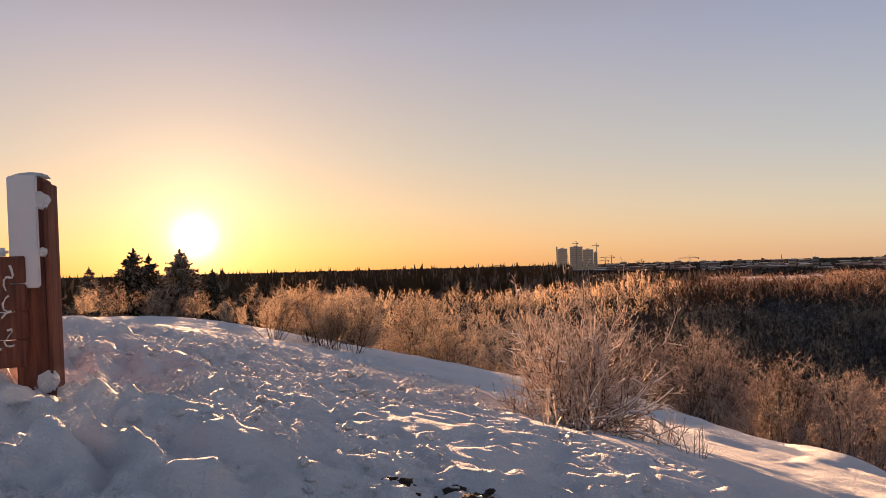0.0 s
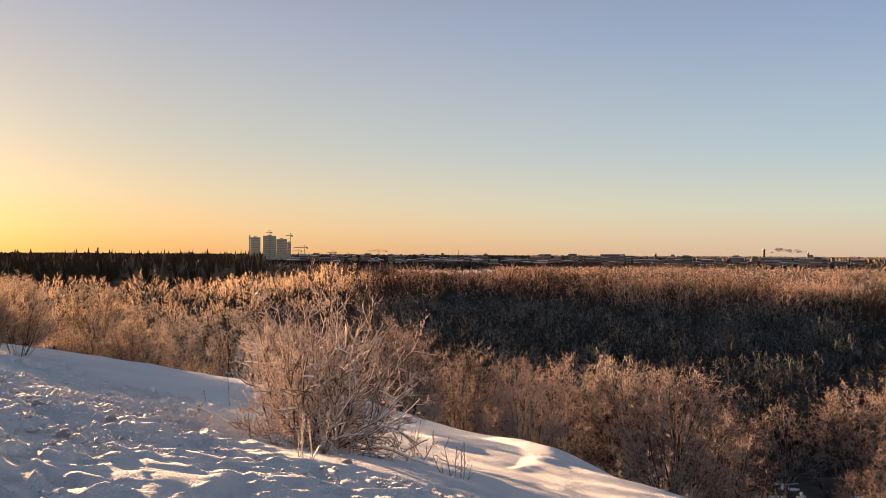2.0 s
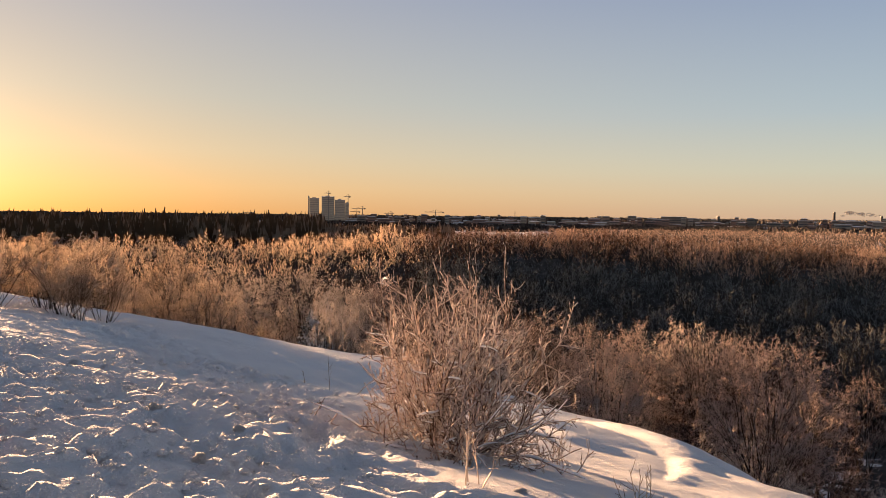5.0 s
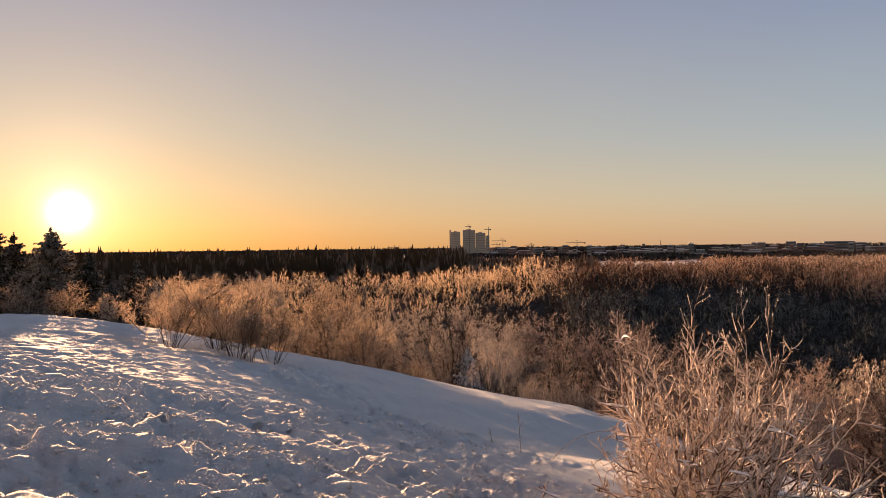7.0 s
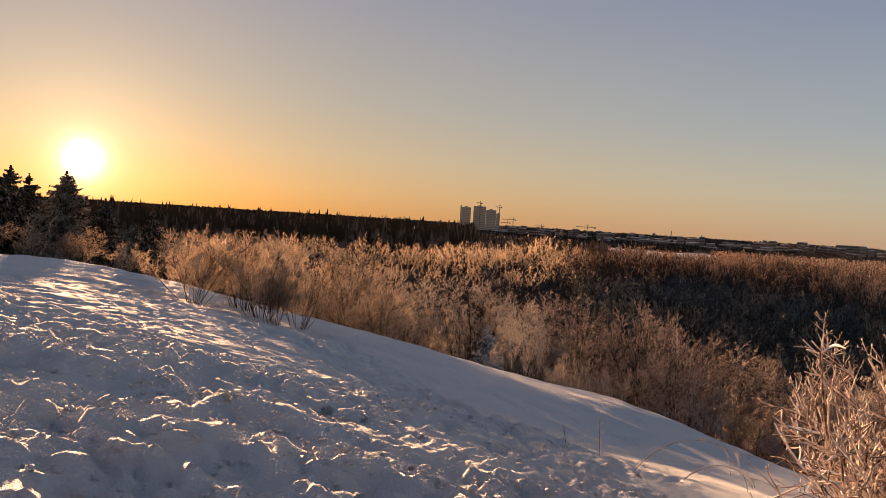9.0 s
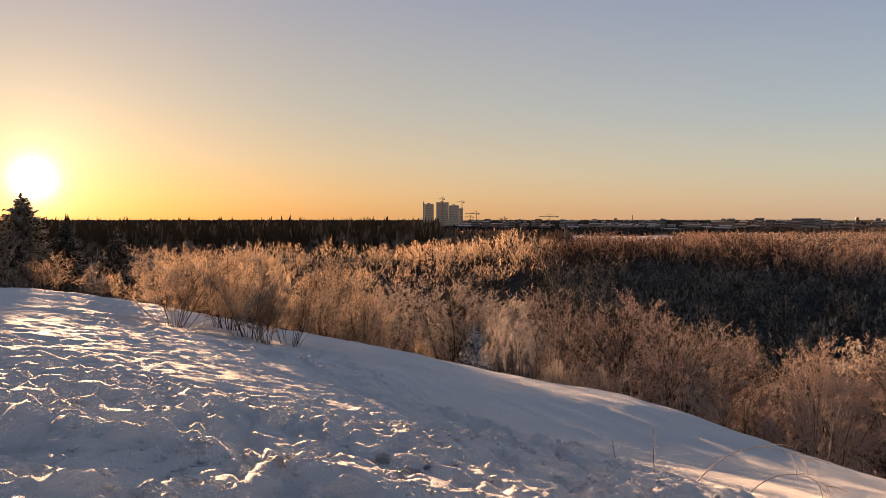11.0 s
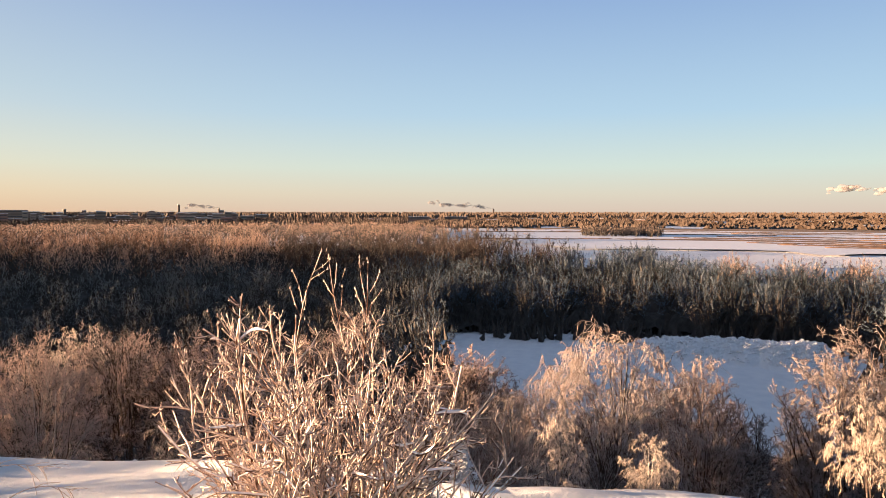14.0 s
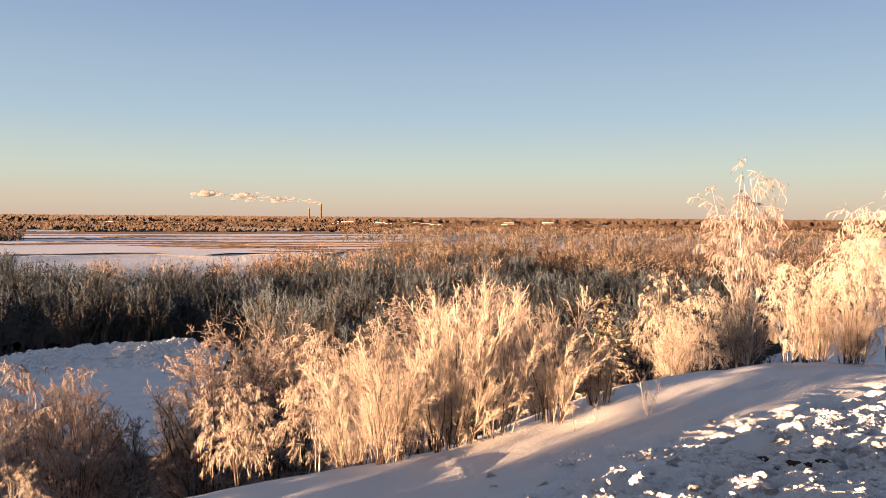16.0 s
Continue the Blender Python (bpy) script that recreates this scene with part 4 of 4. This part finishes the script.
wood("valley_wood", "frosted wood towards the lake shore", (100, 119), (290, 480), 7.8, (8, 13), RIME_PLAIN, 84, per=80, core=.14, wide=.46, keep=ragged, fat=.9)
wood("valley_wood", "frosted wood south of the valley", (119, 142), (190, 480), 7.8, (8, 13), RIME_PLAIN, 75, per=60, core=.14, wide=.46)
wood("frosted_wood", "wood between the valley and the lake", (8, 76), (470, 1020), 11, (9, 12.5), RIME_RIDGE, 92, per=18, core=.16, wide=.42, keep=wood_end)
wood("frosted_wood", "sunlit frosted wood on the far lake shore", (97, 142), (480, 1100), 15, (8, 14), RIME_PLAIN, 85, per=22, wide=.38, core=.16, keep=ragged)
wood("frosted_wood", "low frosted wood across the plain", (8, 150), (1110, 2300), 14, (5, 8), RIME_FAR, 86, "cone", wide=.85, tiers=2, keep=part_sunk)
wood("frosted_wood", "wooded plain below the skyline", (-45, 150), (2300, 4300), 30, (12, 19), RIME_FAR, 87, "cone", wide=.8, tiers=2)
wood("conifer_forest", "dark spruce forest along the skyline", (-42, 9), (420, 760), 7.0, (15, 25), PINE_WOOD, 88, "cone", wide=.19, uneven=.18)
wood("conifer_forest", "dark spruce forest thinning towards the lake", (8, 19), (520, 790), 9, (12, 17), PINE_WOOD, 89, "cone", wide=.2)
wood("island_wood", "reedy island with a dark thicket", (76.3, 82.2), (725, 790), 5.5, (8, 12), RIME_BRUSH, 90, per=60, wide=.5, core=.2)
wood("valley_wood", "rimed trees north of the hill with backlit gold in their colour", (-16, 17.5), (185, 335), 8.6, (9, 14), RIME_THICKET, 97, per=150, core=.1, wide=.42, uneven=.3, fat=1.5)
wood("valley_wood", "leafless trees in the dip north of the hill, darkened for shade", (-16, 17.5), (90, 185), 8.0, (7, 11), RIME_BRUSH, 77, per=150, core=.14, wide=.42, uneven=.3)
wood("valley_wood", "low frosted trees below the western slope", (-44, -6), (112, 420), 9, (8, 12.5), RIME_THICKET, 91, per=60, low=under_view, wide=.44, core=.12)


def dark_sheet(label, az, dist, tall, seed, keep, step=1.6):
    """A rough dark sheet below a wood's crowns, mostly standing in for the shade there."""
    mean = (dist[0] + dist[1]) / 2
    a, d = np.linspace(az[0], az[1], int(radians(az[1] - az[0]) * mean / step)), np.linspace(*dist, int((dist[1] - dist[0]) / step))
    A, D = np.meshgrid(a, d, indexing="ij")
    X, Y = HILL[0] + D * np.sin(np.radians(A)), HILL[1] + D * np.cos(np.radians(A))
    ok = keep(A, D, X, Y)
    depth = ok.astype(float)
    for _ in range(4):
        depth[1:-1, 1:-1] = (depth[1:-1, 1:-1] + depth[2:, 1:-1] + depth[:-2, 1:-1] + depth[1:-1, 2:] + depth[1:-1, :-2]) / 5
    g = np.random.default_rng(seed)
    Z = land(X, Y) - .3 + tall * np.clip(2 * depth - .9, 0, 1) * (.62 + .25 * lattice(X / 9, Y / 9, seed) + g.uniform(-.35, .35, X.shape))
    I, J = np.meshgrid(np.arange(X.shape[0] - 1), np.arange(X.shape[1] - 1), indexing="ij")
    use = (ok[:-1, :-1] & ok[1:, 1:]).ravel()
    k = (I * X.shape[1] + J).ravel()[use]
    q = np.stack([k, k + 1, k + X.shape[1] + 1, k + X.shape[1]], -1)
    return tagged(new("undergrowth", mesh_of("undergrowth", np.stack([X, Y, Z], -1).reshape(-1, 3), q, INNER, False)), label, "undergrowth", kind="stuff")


def deep(a, d, x, y):
    """Inside the valley wood, well back from its edges."""
    return clear(a, d, x, y) & ~((a > 62) & (a < 98.5) & (d < 143)) & (land(x, y) < -12)


dark_sheet("dark sheet standing for the shade inside the valley wood", (17, 135), (92, 190), 5.5, 3, deep)
dark_sheet("dark sheet standing for the shade in the farther woods", (16, 116), (190, 330), 5.0, 4, lambda a, d, x, y: (land(x, y) < -12) & ((a < 62) | shore(a, d + 12, x, y)), 2.4)
dark_sheet("dark sheet for the shade in the woods towards the lake", (-42, 66), (330, 470), 5.0, 5, lambda a, d, x, y: wood_end(a, d, x, y), 4)
dark_sheet("brown heath and brush of the far plain", (8, 150), (1110, 2300), 3.0, 9, part_sunk, 15)
dark_sheet("dark sheet closing the gaps between the skyline spruces", (-42, 9), (424, 760), 9.0, 10, lambda a, d, x, y: d > 0, 5)
dark_sheet("dark sheet for the shade in the frosted wood", (104, 142), (190, 480), 4.0, 6, ragged, 3)
dark_sheet("low dark sheet for the shade between the trees on the slope", (-42, 100), (36, 124), .9, 8, lambda a, d, x, y: on_slope(a, d - 4, x, y) & on_slope(a, d, x, y), 1.2)
dark_sheet("dark sheet for the shade below the northern slope", (-42, 17.5), (100, 330), 4.0, 7, lambda a, d, x, y: land(x, y) < -8, 2.4)


# ---- the heap of cleared snow in the valley ----
def snow_bank():
    n, m = 420, 60
    a = np.radians(np.linspace(78.0, 94.2, n))
    s = np.linspace(0, 1, m)
    A, S = np.meshgrid(a, s, indexing="ij")
    D = 120 + 15 * S + 1.2 * lattice(np.degrees(A) * 1.2, 0 * A, 7)
    X, Y = HILL[0] + D * np.sin(A), HILL[1] + D * np.cos(A)
    side = np.clip((A - a[0]) / (a[-1] - a[0]) * 1.0, 0, 1)
    ends = np.clip(side * 6, 0, 1) * np.clip((1 - side) * 8, 0, 1) ** .7
    prof = np.clip(S * 2.6, 0, 1) ** 1.2 * np.clip((1 - S) * 3, 0, 1)
    up = (2.2 + 1.3 * side) * prof * ends
    rough = np.clip(S * 3 - .3, 0, 1) * ends
    for w, t, sd in ((2.4, .2, 1), (1.0, .26, 2), (.5, .2, 3)):
        up += t * (1 - 2 * np.abs(lattice(X / w, Y / w, sd))) * rough
    Z = land(X, Y) - .3 + up
    I, J = np.meshgrid(np.arange(n - 1), np.arange(m - 1), indexing="ij")
    k = I * m + J
    q = np.stack([k, k + 1, k + m + 1, k + m], -1).reshape(-1, 4)
    bank = new("snow_bank", mesh_of("snow_bank", np.stack([X, Y, Z], -1).reshape(-1, 3), q, SNOW, False))
    g = np.random.default_rng(8)
    i, j = g.integers(10, n - 10, 2600), np.clip(g.normal(24, 9, 2600), 8, 52).astype(int)
    r = g.uniform(.08, .34, 2600) * g.uniform(.4, 1, 2600)
    keep = ends[i, j] > .3
    spots = np.stack([X[i, j], Y[i, j], Z[i, j] + r * .3], 1)[keep]
    stuffed("broken_snow", mesh_of("broken_snow", *blobs(spots, r[keep][:, None] * [1.5, 1.2, .7], g, .55), SNOW, False), bank, "rough clods of broken snow along the bank")
    return tagged(bank, "long bank of cloddy cleared snow in shade", "snow bank")


snow_bank()


# ---- the town across the lake ----
def at(az, d, up=0.0):
    x, y = d * math.sin(radians(az)), d * math.cos(radians(az))
    return x, y, float(land(x, y)) + up


def facing(az, d, up=0.0):
    x, y, z = at(az, d, up)
    return pose(x, y, z, 0, 0, -az)


def building(w, depth, tall, mat, label, category="building", bands=0, group="", glass=None):
    ob = new("building")
    wall = part("wall", cube(-w / 2, -depth / 2, -6, w / 2, depth / 2, tall), mat, ob)
    part("roof", cube(-w / 2 - .3, -depth / 2 - .3, tall, w / 2 + .3, depth / 2 + .3, tall + .7), SNOW, ob, "snowy flat roof")
    for b in range(bands):
        z = tall * (b + .5) / bands
        part("window_band", cube(-w / 2 + 1, -depth / 2 - .12, z - .8, w / 2 - 1, -depth / 2 + .1, z + .8), glass or GLASS, wall)
    return tagged(ob, label, category, group)


rng = np.random.default_rng(21)
for az0, az1, top in ((7.68, 8.40, 52.0), (8.60, 9.56, 57.0), (9.58, 10.36, 47.5), (10.38, 10.66, 38.0), (7.57, 7.67, 57.0)):
    mid, w = (az0 + az1) / 2, math.tan(radians(az1 - az0)) * 2300
    g = at(mid, 2300)[2]
    t = building(w, 22, top - g, TOWER, "high-rise tower block of bare concrete under construction", "tower block", 13, "tower blocks on the skyline", OPENING)
    part("lift_house", cube(-w * .2, -4, top - g, w * .15, 4, top - g + 3.5), TOWER, t)
    t.matrix_basis = facing(mid, 2300)


def crane(tall, jib, back):
    ob = new("tower_crane")
    part("mast", cube(-1, -1, -3, 1, 1, tall), STEEL, ob)
    arm = part("jib", cube(-jib, -.7, tall, back, .7, tall + 1.6), STEEL, ob)
    part("peak", cube(-.6, -.6, tall + 1.6, .6, .6, tall + 8), STEEL, ob)
    part("counterweight", cube(back - 5, -1, tall - 2.5, back - 1, 1, tall), CONCRETE, arm)
    tip = np.array([[[0, 0, tall + 7.8], [-jib * .55, 0, tall + 1.6]], [[0, 0, tall + 7.8], [back * .8, 0, tall + 1.6]]], float)
    for k in range(2):
        child("tie", mesh_of("tie", *tubes(tip[k:k + 1], np.full((1, 2), .22), 4), STEEL), arm)
    return tagged(ob, "tower crane with a long horizontal jib", "crane", "cranes on building sites")


for az, d, top, jib, back in ((9.1, 2280, 67, 12, 7), (10.6, 2290, 58, 14, 8), (11.70, 2300, 22, 34, 10), (11.25, 2400, 12, 20, 12), (17.35, 2300, 13, 34, 26), (13.9, 2500, 8, 22, 10), (3.3, 2600, 6, 26, 12)):
    g = at(az, d)[2]
    crane(top - g, jib, back).matrix_basis = facing(az, d)


def chimney(tall, r, label):
    ob = new("factory_chimney")
    line = np.array([[[0, 0, -4], [0, 0, tall * .5], [0, 0, tall]]], float)
    shaft = child("shaft", mesh_of("shaft", *tubes(line, np.array([[r * 1.5, r * 1.2, r]]), 12), DARK_SHAFT, True), ob)
    child("rim", mesh_of("rim", *tubes(np.array([[[0, 0, tall - 2.5], [0, 0, tall + .3]]]), np.array([[r * 1.25, r * 1.25]]), 12), STEEL, True), shaft)
    return tagged(ob, label, "chimney", "factory chimneys on the skyline")


CHIMNEYS = ((45.87, 2600, .0097, 3.2), (48.68, 2700, .0055, 2.6), (69.5, 3000, .005, 2.8), (102.49, 2400, .0175, 2.8), (101.6, 2400, .0118, 2.2), (23.5, 2500, .0072, .9), (25.6, 2500, .004, 1.2), (38.4, 2300, .0035, 3.5))
for az, d, slope, r in CHIMNEYS:
    g = at(az, d)[2]
    chimney(1.8 + slope * d - g, r, "slender factory chimney against the evening sky").matrix_basis = facing(az, d)

# houses and works of the town, thinning out to the right
put = np.random.default_rng(33)
for n in range(350):
    az = 10.8 + 41 * put.random() if n < 290 else put.uniform(52, 125)
    d = put.uniform(1750, 2700)
    w, tall = put.uniform(9, 38), put.choice([5, 7, 9, 11, 13, 16, 22])
    if n > 290:
        w, tall = put.uniform(10, 36), put.choice([4, 5, 6])
    if put.random() < .15 and n < 290:
        w, tall = put.uniform(8, 20), put.uniform(22, 31)
    tall *= .86
    mat = (CONCRETE, BRICKWORK, RENDERED)[int(put.integers(0, 3))] if n < 290 else BRICKWORK
    label = {CONCRETE: "grey concrete block of the town across the lake", BRICKWORK: "brown brick works building across the lake", RENDERED: "pale rendered block of the town across the lake"}[mat]
    building(w, put.uniform(12, 22), tall, mat, label, "building", int(tall // 6), "town across the lake").matrix_basis = facing(az, d)
for az, d, w, tall in ((35.3, 2200, 70, 26), (36.4, 2250, 40, 22), (32.3, 2300, 26, 27), (63.6, 1800, 50, 12), (66.5, 1900, 60, 11), (107.0, 1900, 24, 9), (117.0, 2000, 26, 9), (120.0, 2000, 30, 10), (104.5, 2100, 34, 8)):
    building(w, 18, tall, BRICKWORK if az > 60 else CONCRETE, "large block standing out on the skyline", "building", 4, "town across the lake").matrix_basis = facing(az, d)


# ---- drifting smoke from the chimneys ----
def plume(az, d, up, length, rise, seed, size):
    g = np.random.default_rng(seed)
    bm = bmesh.new()
    n = int(length / size * 3.2)
    for k in range(n):
        u = (k + g.random()) / n
        if u > .55 and g.random() < (u - .5) * 1.1:
            continue
        r = size * (.16 + .62 * u ** .5) * g.uniform(.5, 1.25) * (.75 + .35 * math.sin(u * 23 + seed))
        c = Vector((-length * u, g.normal(0, size * .5), rise * u ** .6 + g.normal(0, size * (.12 + .38 * u ** .5))))
        ball = bmesh.ops.create_icosphere(bm, subdivisions=2, radius=r)["verts"]
        for v in ball:
            v.co *= 1 + .35 * noise.noise(v.co / r * 1.7 + c)
        bmesh.ops.scale(bm, vec=(1.5, 1, .72), verts=ball)
        bmesh.ops.translate(bm, vec=c, verts=ball)
    for f in bm.faces:
        f.smooth = True
    me = bpy.data.meshes.new("smoke_plume")
    bm.to_mesh(me)
    bm.free()
    me.materials.append(SMOKE)
    ob = tagged(new("smoke_plume", me), "pale smoke trailing from a factory chimney", "smoke", kind="stuff")
    x, y, _ = at(az, d)
    ob.matrix_basis = pose(x, y, up, 0, 0, -az)


SMOKE, sn, sl, sp = material("thin_smoke")
sp.inputs["Base Color"].default_value = (.34, .32, .32, 1)
sp.inputs["Roughness"].default_value = 1
smix, sclear = sn.new("ShaderNodeMixShader"), sn.new("ShaderNodeBsdfTransparent")
smix.inputs[0].default_value = .72
sl.new(sp.outputs[0], smix.inputs[1])
sl.new(sclear.outputs[0], smix.inputs[2])
sl.new(smix.outputs[0], sn["Material Output"].inputs["Surface"])
plume(102.49, 2400, 1.8 + .0172 * 2400, 420, 34, 1, 15)
plume(48.68, 2700, 1.8 + .0055 * 2700, 110, 10, 2, 9)
plume(69.5, 3000, 1.8 + .005 * 3000, 260, 22, 3, 12)


# ---- the timber notice stand on the hilltop ----
def notice_stand():
    ob = new("notice_stand")
    tall = 1.86
    bm = cube(-.13, -.13, -.35, .13, .13, tall, bevel=.012)
    post = part("post", bm, TIMBER, ob, "heavy red-brown post")
    part("post_edge_board", cube(.131, -.16, -.35, .165, .16, tall - .04, bevel=.006), TIMBER, ob)
    part("rime_sheet", cube(-.145, -.165, .92, .09, -.132, tall + .02, bevel=.014), RIND, post, "sheet of rime on the windward face")
    bm = bmesh.new()
    ball = bmesh.ops.create_icosphere(bm, subdivisions=2, radius=1)["verts"]
    for v in ball:
        v.co *= 1 + .16 * noise.noise(v.co * 2.2)
        v.co.z = max(v.co.z, -.15)
    bmesh.ops.scale(bm, vec=(.155, .15, .055), verts=ball)
    bmesh.ops.translate(bm, vec=(0, 0, tall + .012), verts=ball)
    for f in bm.faces:
        f.smooth = True
    part("snow_cap", bm, SNOW, post, "rounded cap of snow")
    for k in range(4):
        z = .26 + .235 * k
        bm = cube(-1.75, -.19, z, -.02, -.135, z + .228, bevel=.008)
        board = part("board", bm, TIMBER, ob)
    part("post", cube(-1.9, -.13, -.35, -1.64, .13, tall - .1, bevel=.012), TIMBER, ob, "heavy red-brown post")
    bm = cube(-1.74, -.21, 1.196, -.15, -.12, 1.27, bevel=.025)
    part("snow_ridge", bm, RIND, board, "snow lying along the top board")
    # unreadable painted scrawl on the boards
    g = np.random.default_rng(5)
    for k in range(13):
        x, z = -.12 - .13 * (k % 5) - .05 * g.random(), .36 + .26 * (k // 5)
        u = np.linspace(0, 1, 9)
        p = np.stack([x + .045 * np.sin(u * g.uniform(5, 11) + k) * (1 - .4 * u), np.full(9, -.194), z + .05 + .17 * u + .03 * np.cos(u * 8 + k)], 1)[None]
        child("paint_stroke", mesh_of("paint_stroke", *tubes(p, g.uniform(.005, .012, (1, 9)), 4), GRAFFITI), board, "pale painted stroke")
    for z, w in ((tall - .2, .075), (1.22, .04), (.12, .09)):
        bm = bmesh.new()
        ball = bmesh.ops.create_icosphere(bm, subdivisions=2, radius=1)["verts"]
        for v in ball:
            v.co *= 1 + .3 * noise.noise(v.co * 2 + Vector((z, 0, 0)))
        bmesh.ops.scale(bm, vec=(w, .016, w * 1.1), verts=ball)
        bmesh.ops.translate(bm, vec=(.118, -.152, z), verts=ball)
        part("snow_patch", bm, SNOW, post)
    return tagged(ob, "red-brown timber notice stand with painted scrawl and snow caps", "notice board")


STAND = (-3.04, 5.98)
notice_stand().matrix_basis = pose(*STAND, float(land(*STAND)) - .06, 0, -1.6, 14) @ Matrix.Diagonal((.95, .95, .95, 1))


# ---- dry stalks, a bent branch and young shoots by the path ----
def stalk(seed, tall, x, y, lean=6):
    g = np.random.default_rng(seed)
    ob = new("dry_stalk")
    main = stems(g, 1, tall, 1, 8, .01, .1, .04, (lean, lean + 1))
    side, _ = sprout(g, main, 9, .35, .98, 42, .16, .2, 3, .1)
    child("stem", mesh_of("stem", *tubes(main, taper([.006], 8, .4), 5), STRAW, True), ob)
    stuffed("twig_mass", mesh_of("twig_mass", *tubes(side, taper(np.full(len(side), .0035), 3, .6), 3), RIME_THICK, True), ob)
    ob.matrix_basis = pose(x, y, snow_at(x, y) - .05, 0, 0, seed * 40)
    return tagged(ob, "thin dry weed stalk standing in the snow", "weed stalk", "weed stalks")


for seed, tall, x, y in ((1, .75, 1.6, 16.3), (2, .6, 1.2, 16.6), (6, .7, 6.6, 1.9), (7, .6, 7.0, 1.3)):
    stalk(seed, tall, x, y)


def bent_branch(x, y, turn, length):
    ob = new("bent_branch")
    u = np.linspace(0, 1, 12)
    line = np.stack([length * u, .05 * np.sin(5 * u), .34 * length * np.sin(np.pi * u * .8) ** .8 - .03], 1)[None]
    child("stem", mesh_of("stem", *tubes(line, taper([.009], 12, .35), 5), RIME_THICK, True), ob)
    g = np.random.default_rng(9)
    side, _ = sprout(g, line, 8, .4, 1, 38, .3, -.6, 4, .08)
    stuffed("twig_mass", mesh_of("twig_mass", *tubes(side, taper(np.full(len(side), .005), 4, .5), 4), RIME_THICK, True), ob)
    ob.matrix_basis = pose(x, y, float(land(x, y)), 0, 0, turn)
    return tagged(ob, "bare branch arched over the snow under rime", "branch")


bent_branch(2.0, 15.9, -12, 1.4)
bent_branch(2.5, 15.5, -30, .9)


def clump(seed, tall, x, y, n=7):
    g = np.random.default_rng(seed)
    ob = new("sapling")
    main = stems(g, n, tall, 1, 7, .12, .3, .07, (4, 30))
    side, w = sprout(g, main, 5, .3, .98, 40, .3, .3, 4, .1)
    each_stem(main, taper(np.full(n, .008), 7, .4), ob, RIME_THICK)
    stuffed("twig_mass", mesh_of("twig_mass", *tubes(side, taper(np.full(len(side), .0048), 4, .5), 3), RIME_THICK, True), ob)
    ob.matrix_basis = pose(x, y, snow_at(x, y) - .05)
    return tagged(ob, "young leafless sapling with rimed shoots in the snow", "sapling", "saplings by the path")


for seed, tall, x, y, n in ((2, .55, 1.4, 8.2, 5), (3, .5, 3.0, 8.2, 6), (5, .6, 3.3, 10.6, 6), (6, .8, 6.6, .6, 5)):
    clump(seed, tall, x, y, n)


# ---- loose clods of snow and bared soil ----
def clod(seed, mat, name, label):
    bm = bmesh.new()
    ball = bmesh.ops.create_icosphere(bm, subdivisions=3, radius=1)["verts"]
    for v in ball:
        v.co *= 1 + .55 * noise.noise(v.co * 1.5 + Vector((seed * 3.1, 0, 0))) + .4 * noise.noise(v.co * 3.1 + Vector((0, seed, 0))) + .2 * noise.noise(v.co * 7)
        v.co.z *= .62
    for f in bm.faces:
        f.smooth = True
    me = bpy.data.meshes.new(name)
    bm.to_mesh(me)
    bm.free()
    me.materials.append(mat)
    return me


CLODS = [clod(k, SNOW, "snow_clod", "") for k in range(5)]
EARTH = [clod(k + 9, SOIL, "soil_clod", "") for k in range(2)]
put = np.random.default_rng(14)
for k in range(150):
    if k < 85:
        x, y = put.normal(2.7, 1.1), put.normal(2.2, 1.9)
    else:
        x, y = put.normal(-1.5, 1.7), put.uniform(8, 15)
    s = put.uniform(.02, .055) if k % 4 or k >= 85 else put.uniform(.045, .085)
    ob = new("snow_clod", CLODS[k % 5])
    ob.matrix_basis = pose(x, y, snow_at(x, y) + s * .05, put.uniform(-20, 20), put.uniform(-20, 20), put.uniform(0, 360)) @ Matrix.Diagonal((s * put.uniform(.8, 1.6), s, s * put.uniform(.8, 1.2), 1))
    tagged(ob, "loose clod of crusted snow on the trodden hilltop", "snow clod", "snow clods")
for k in range(84):
    cx, cy = ((2.35, 2.3), (.62, 4.35), (-2.2, 5.8))[0 if k < 22 else 1 if k < 78 else 2]
    x, y, s = put.normal(cx, .26), put.normal(cy, .13), put.uniform(.010, .045)
    ob = new("soil_clod", EARTH[k % 2])
    ob.matrix_basis = pose(x, y, snow_at(x, y) + s * .15, 0, 0, 70 * k) @ Matrix.Diagonal((s * 1.4, s, s * .9, 1))
    tagged(ob, "dark clod of bared frozen soil in the snow", "soil clod", "soil clods")

# crumbs of snow strewn over the trodden part
put = np.random.default_rng(15)
cx, cy = put.uniform(-5.5, 5, 15000), put.uniform(-.5, 16.5, 15000)
cx[:4000], cy[:4000] = put.normal(2.6, 1.1, 4000), put.normal(2.4, 1.7, 4000)
ci, cj = np.searchsorted(EX, cx), np.searchsorted(EY, cy)
ok = (trod[ci, cj] > put.uniform(.3, 1, 15000)) & (lattice(cx / .8, cy / .8, 17) > -.25)
cx, cy, cz = cx[ok], cy[ok], GZ[ci[ok], cj[ok]]
cs = put.uniform(.008, .036, len(cx)) * put.uniform(.5, 1.2, len(cx))
crumbs = new("snow_crumbs", mesh_of("snow_crumbs", *blobs(np.stack([cx, cy, cz + cs * .3], 1), cs[:, None] * [1.25, 1.0, .75], put, .35), SNOW, True))
tagged(crumbs, "loose crumbs of snow strewn over the trodden hilltop", "snow", kind="stuff")
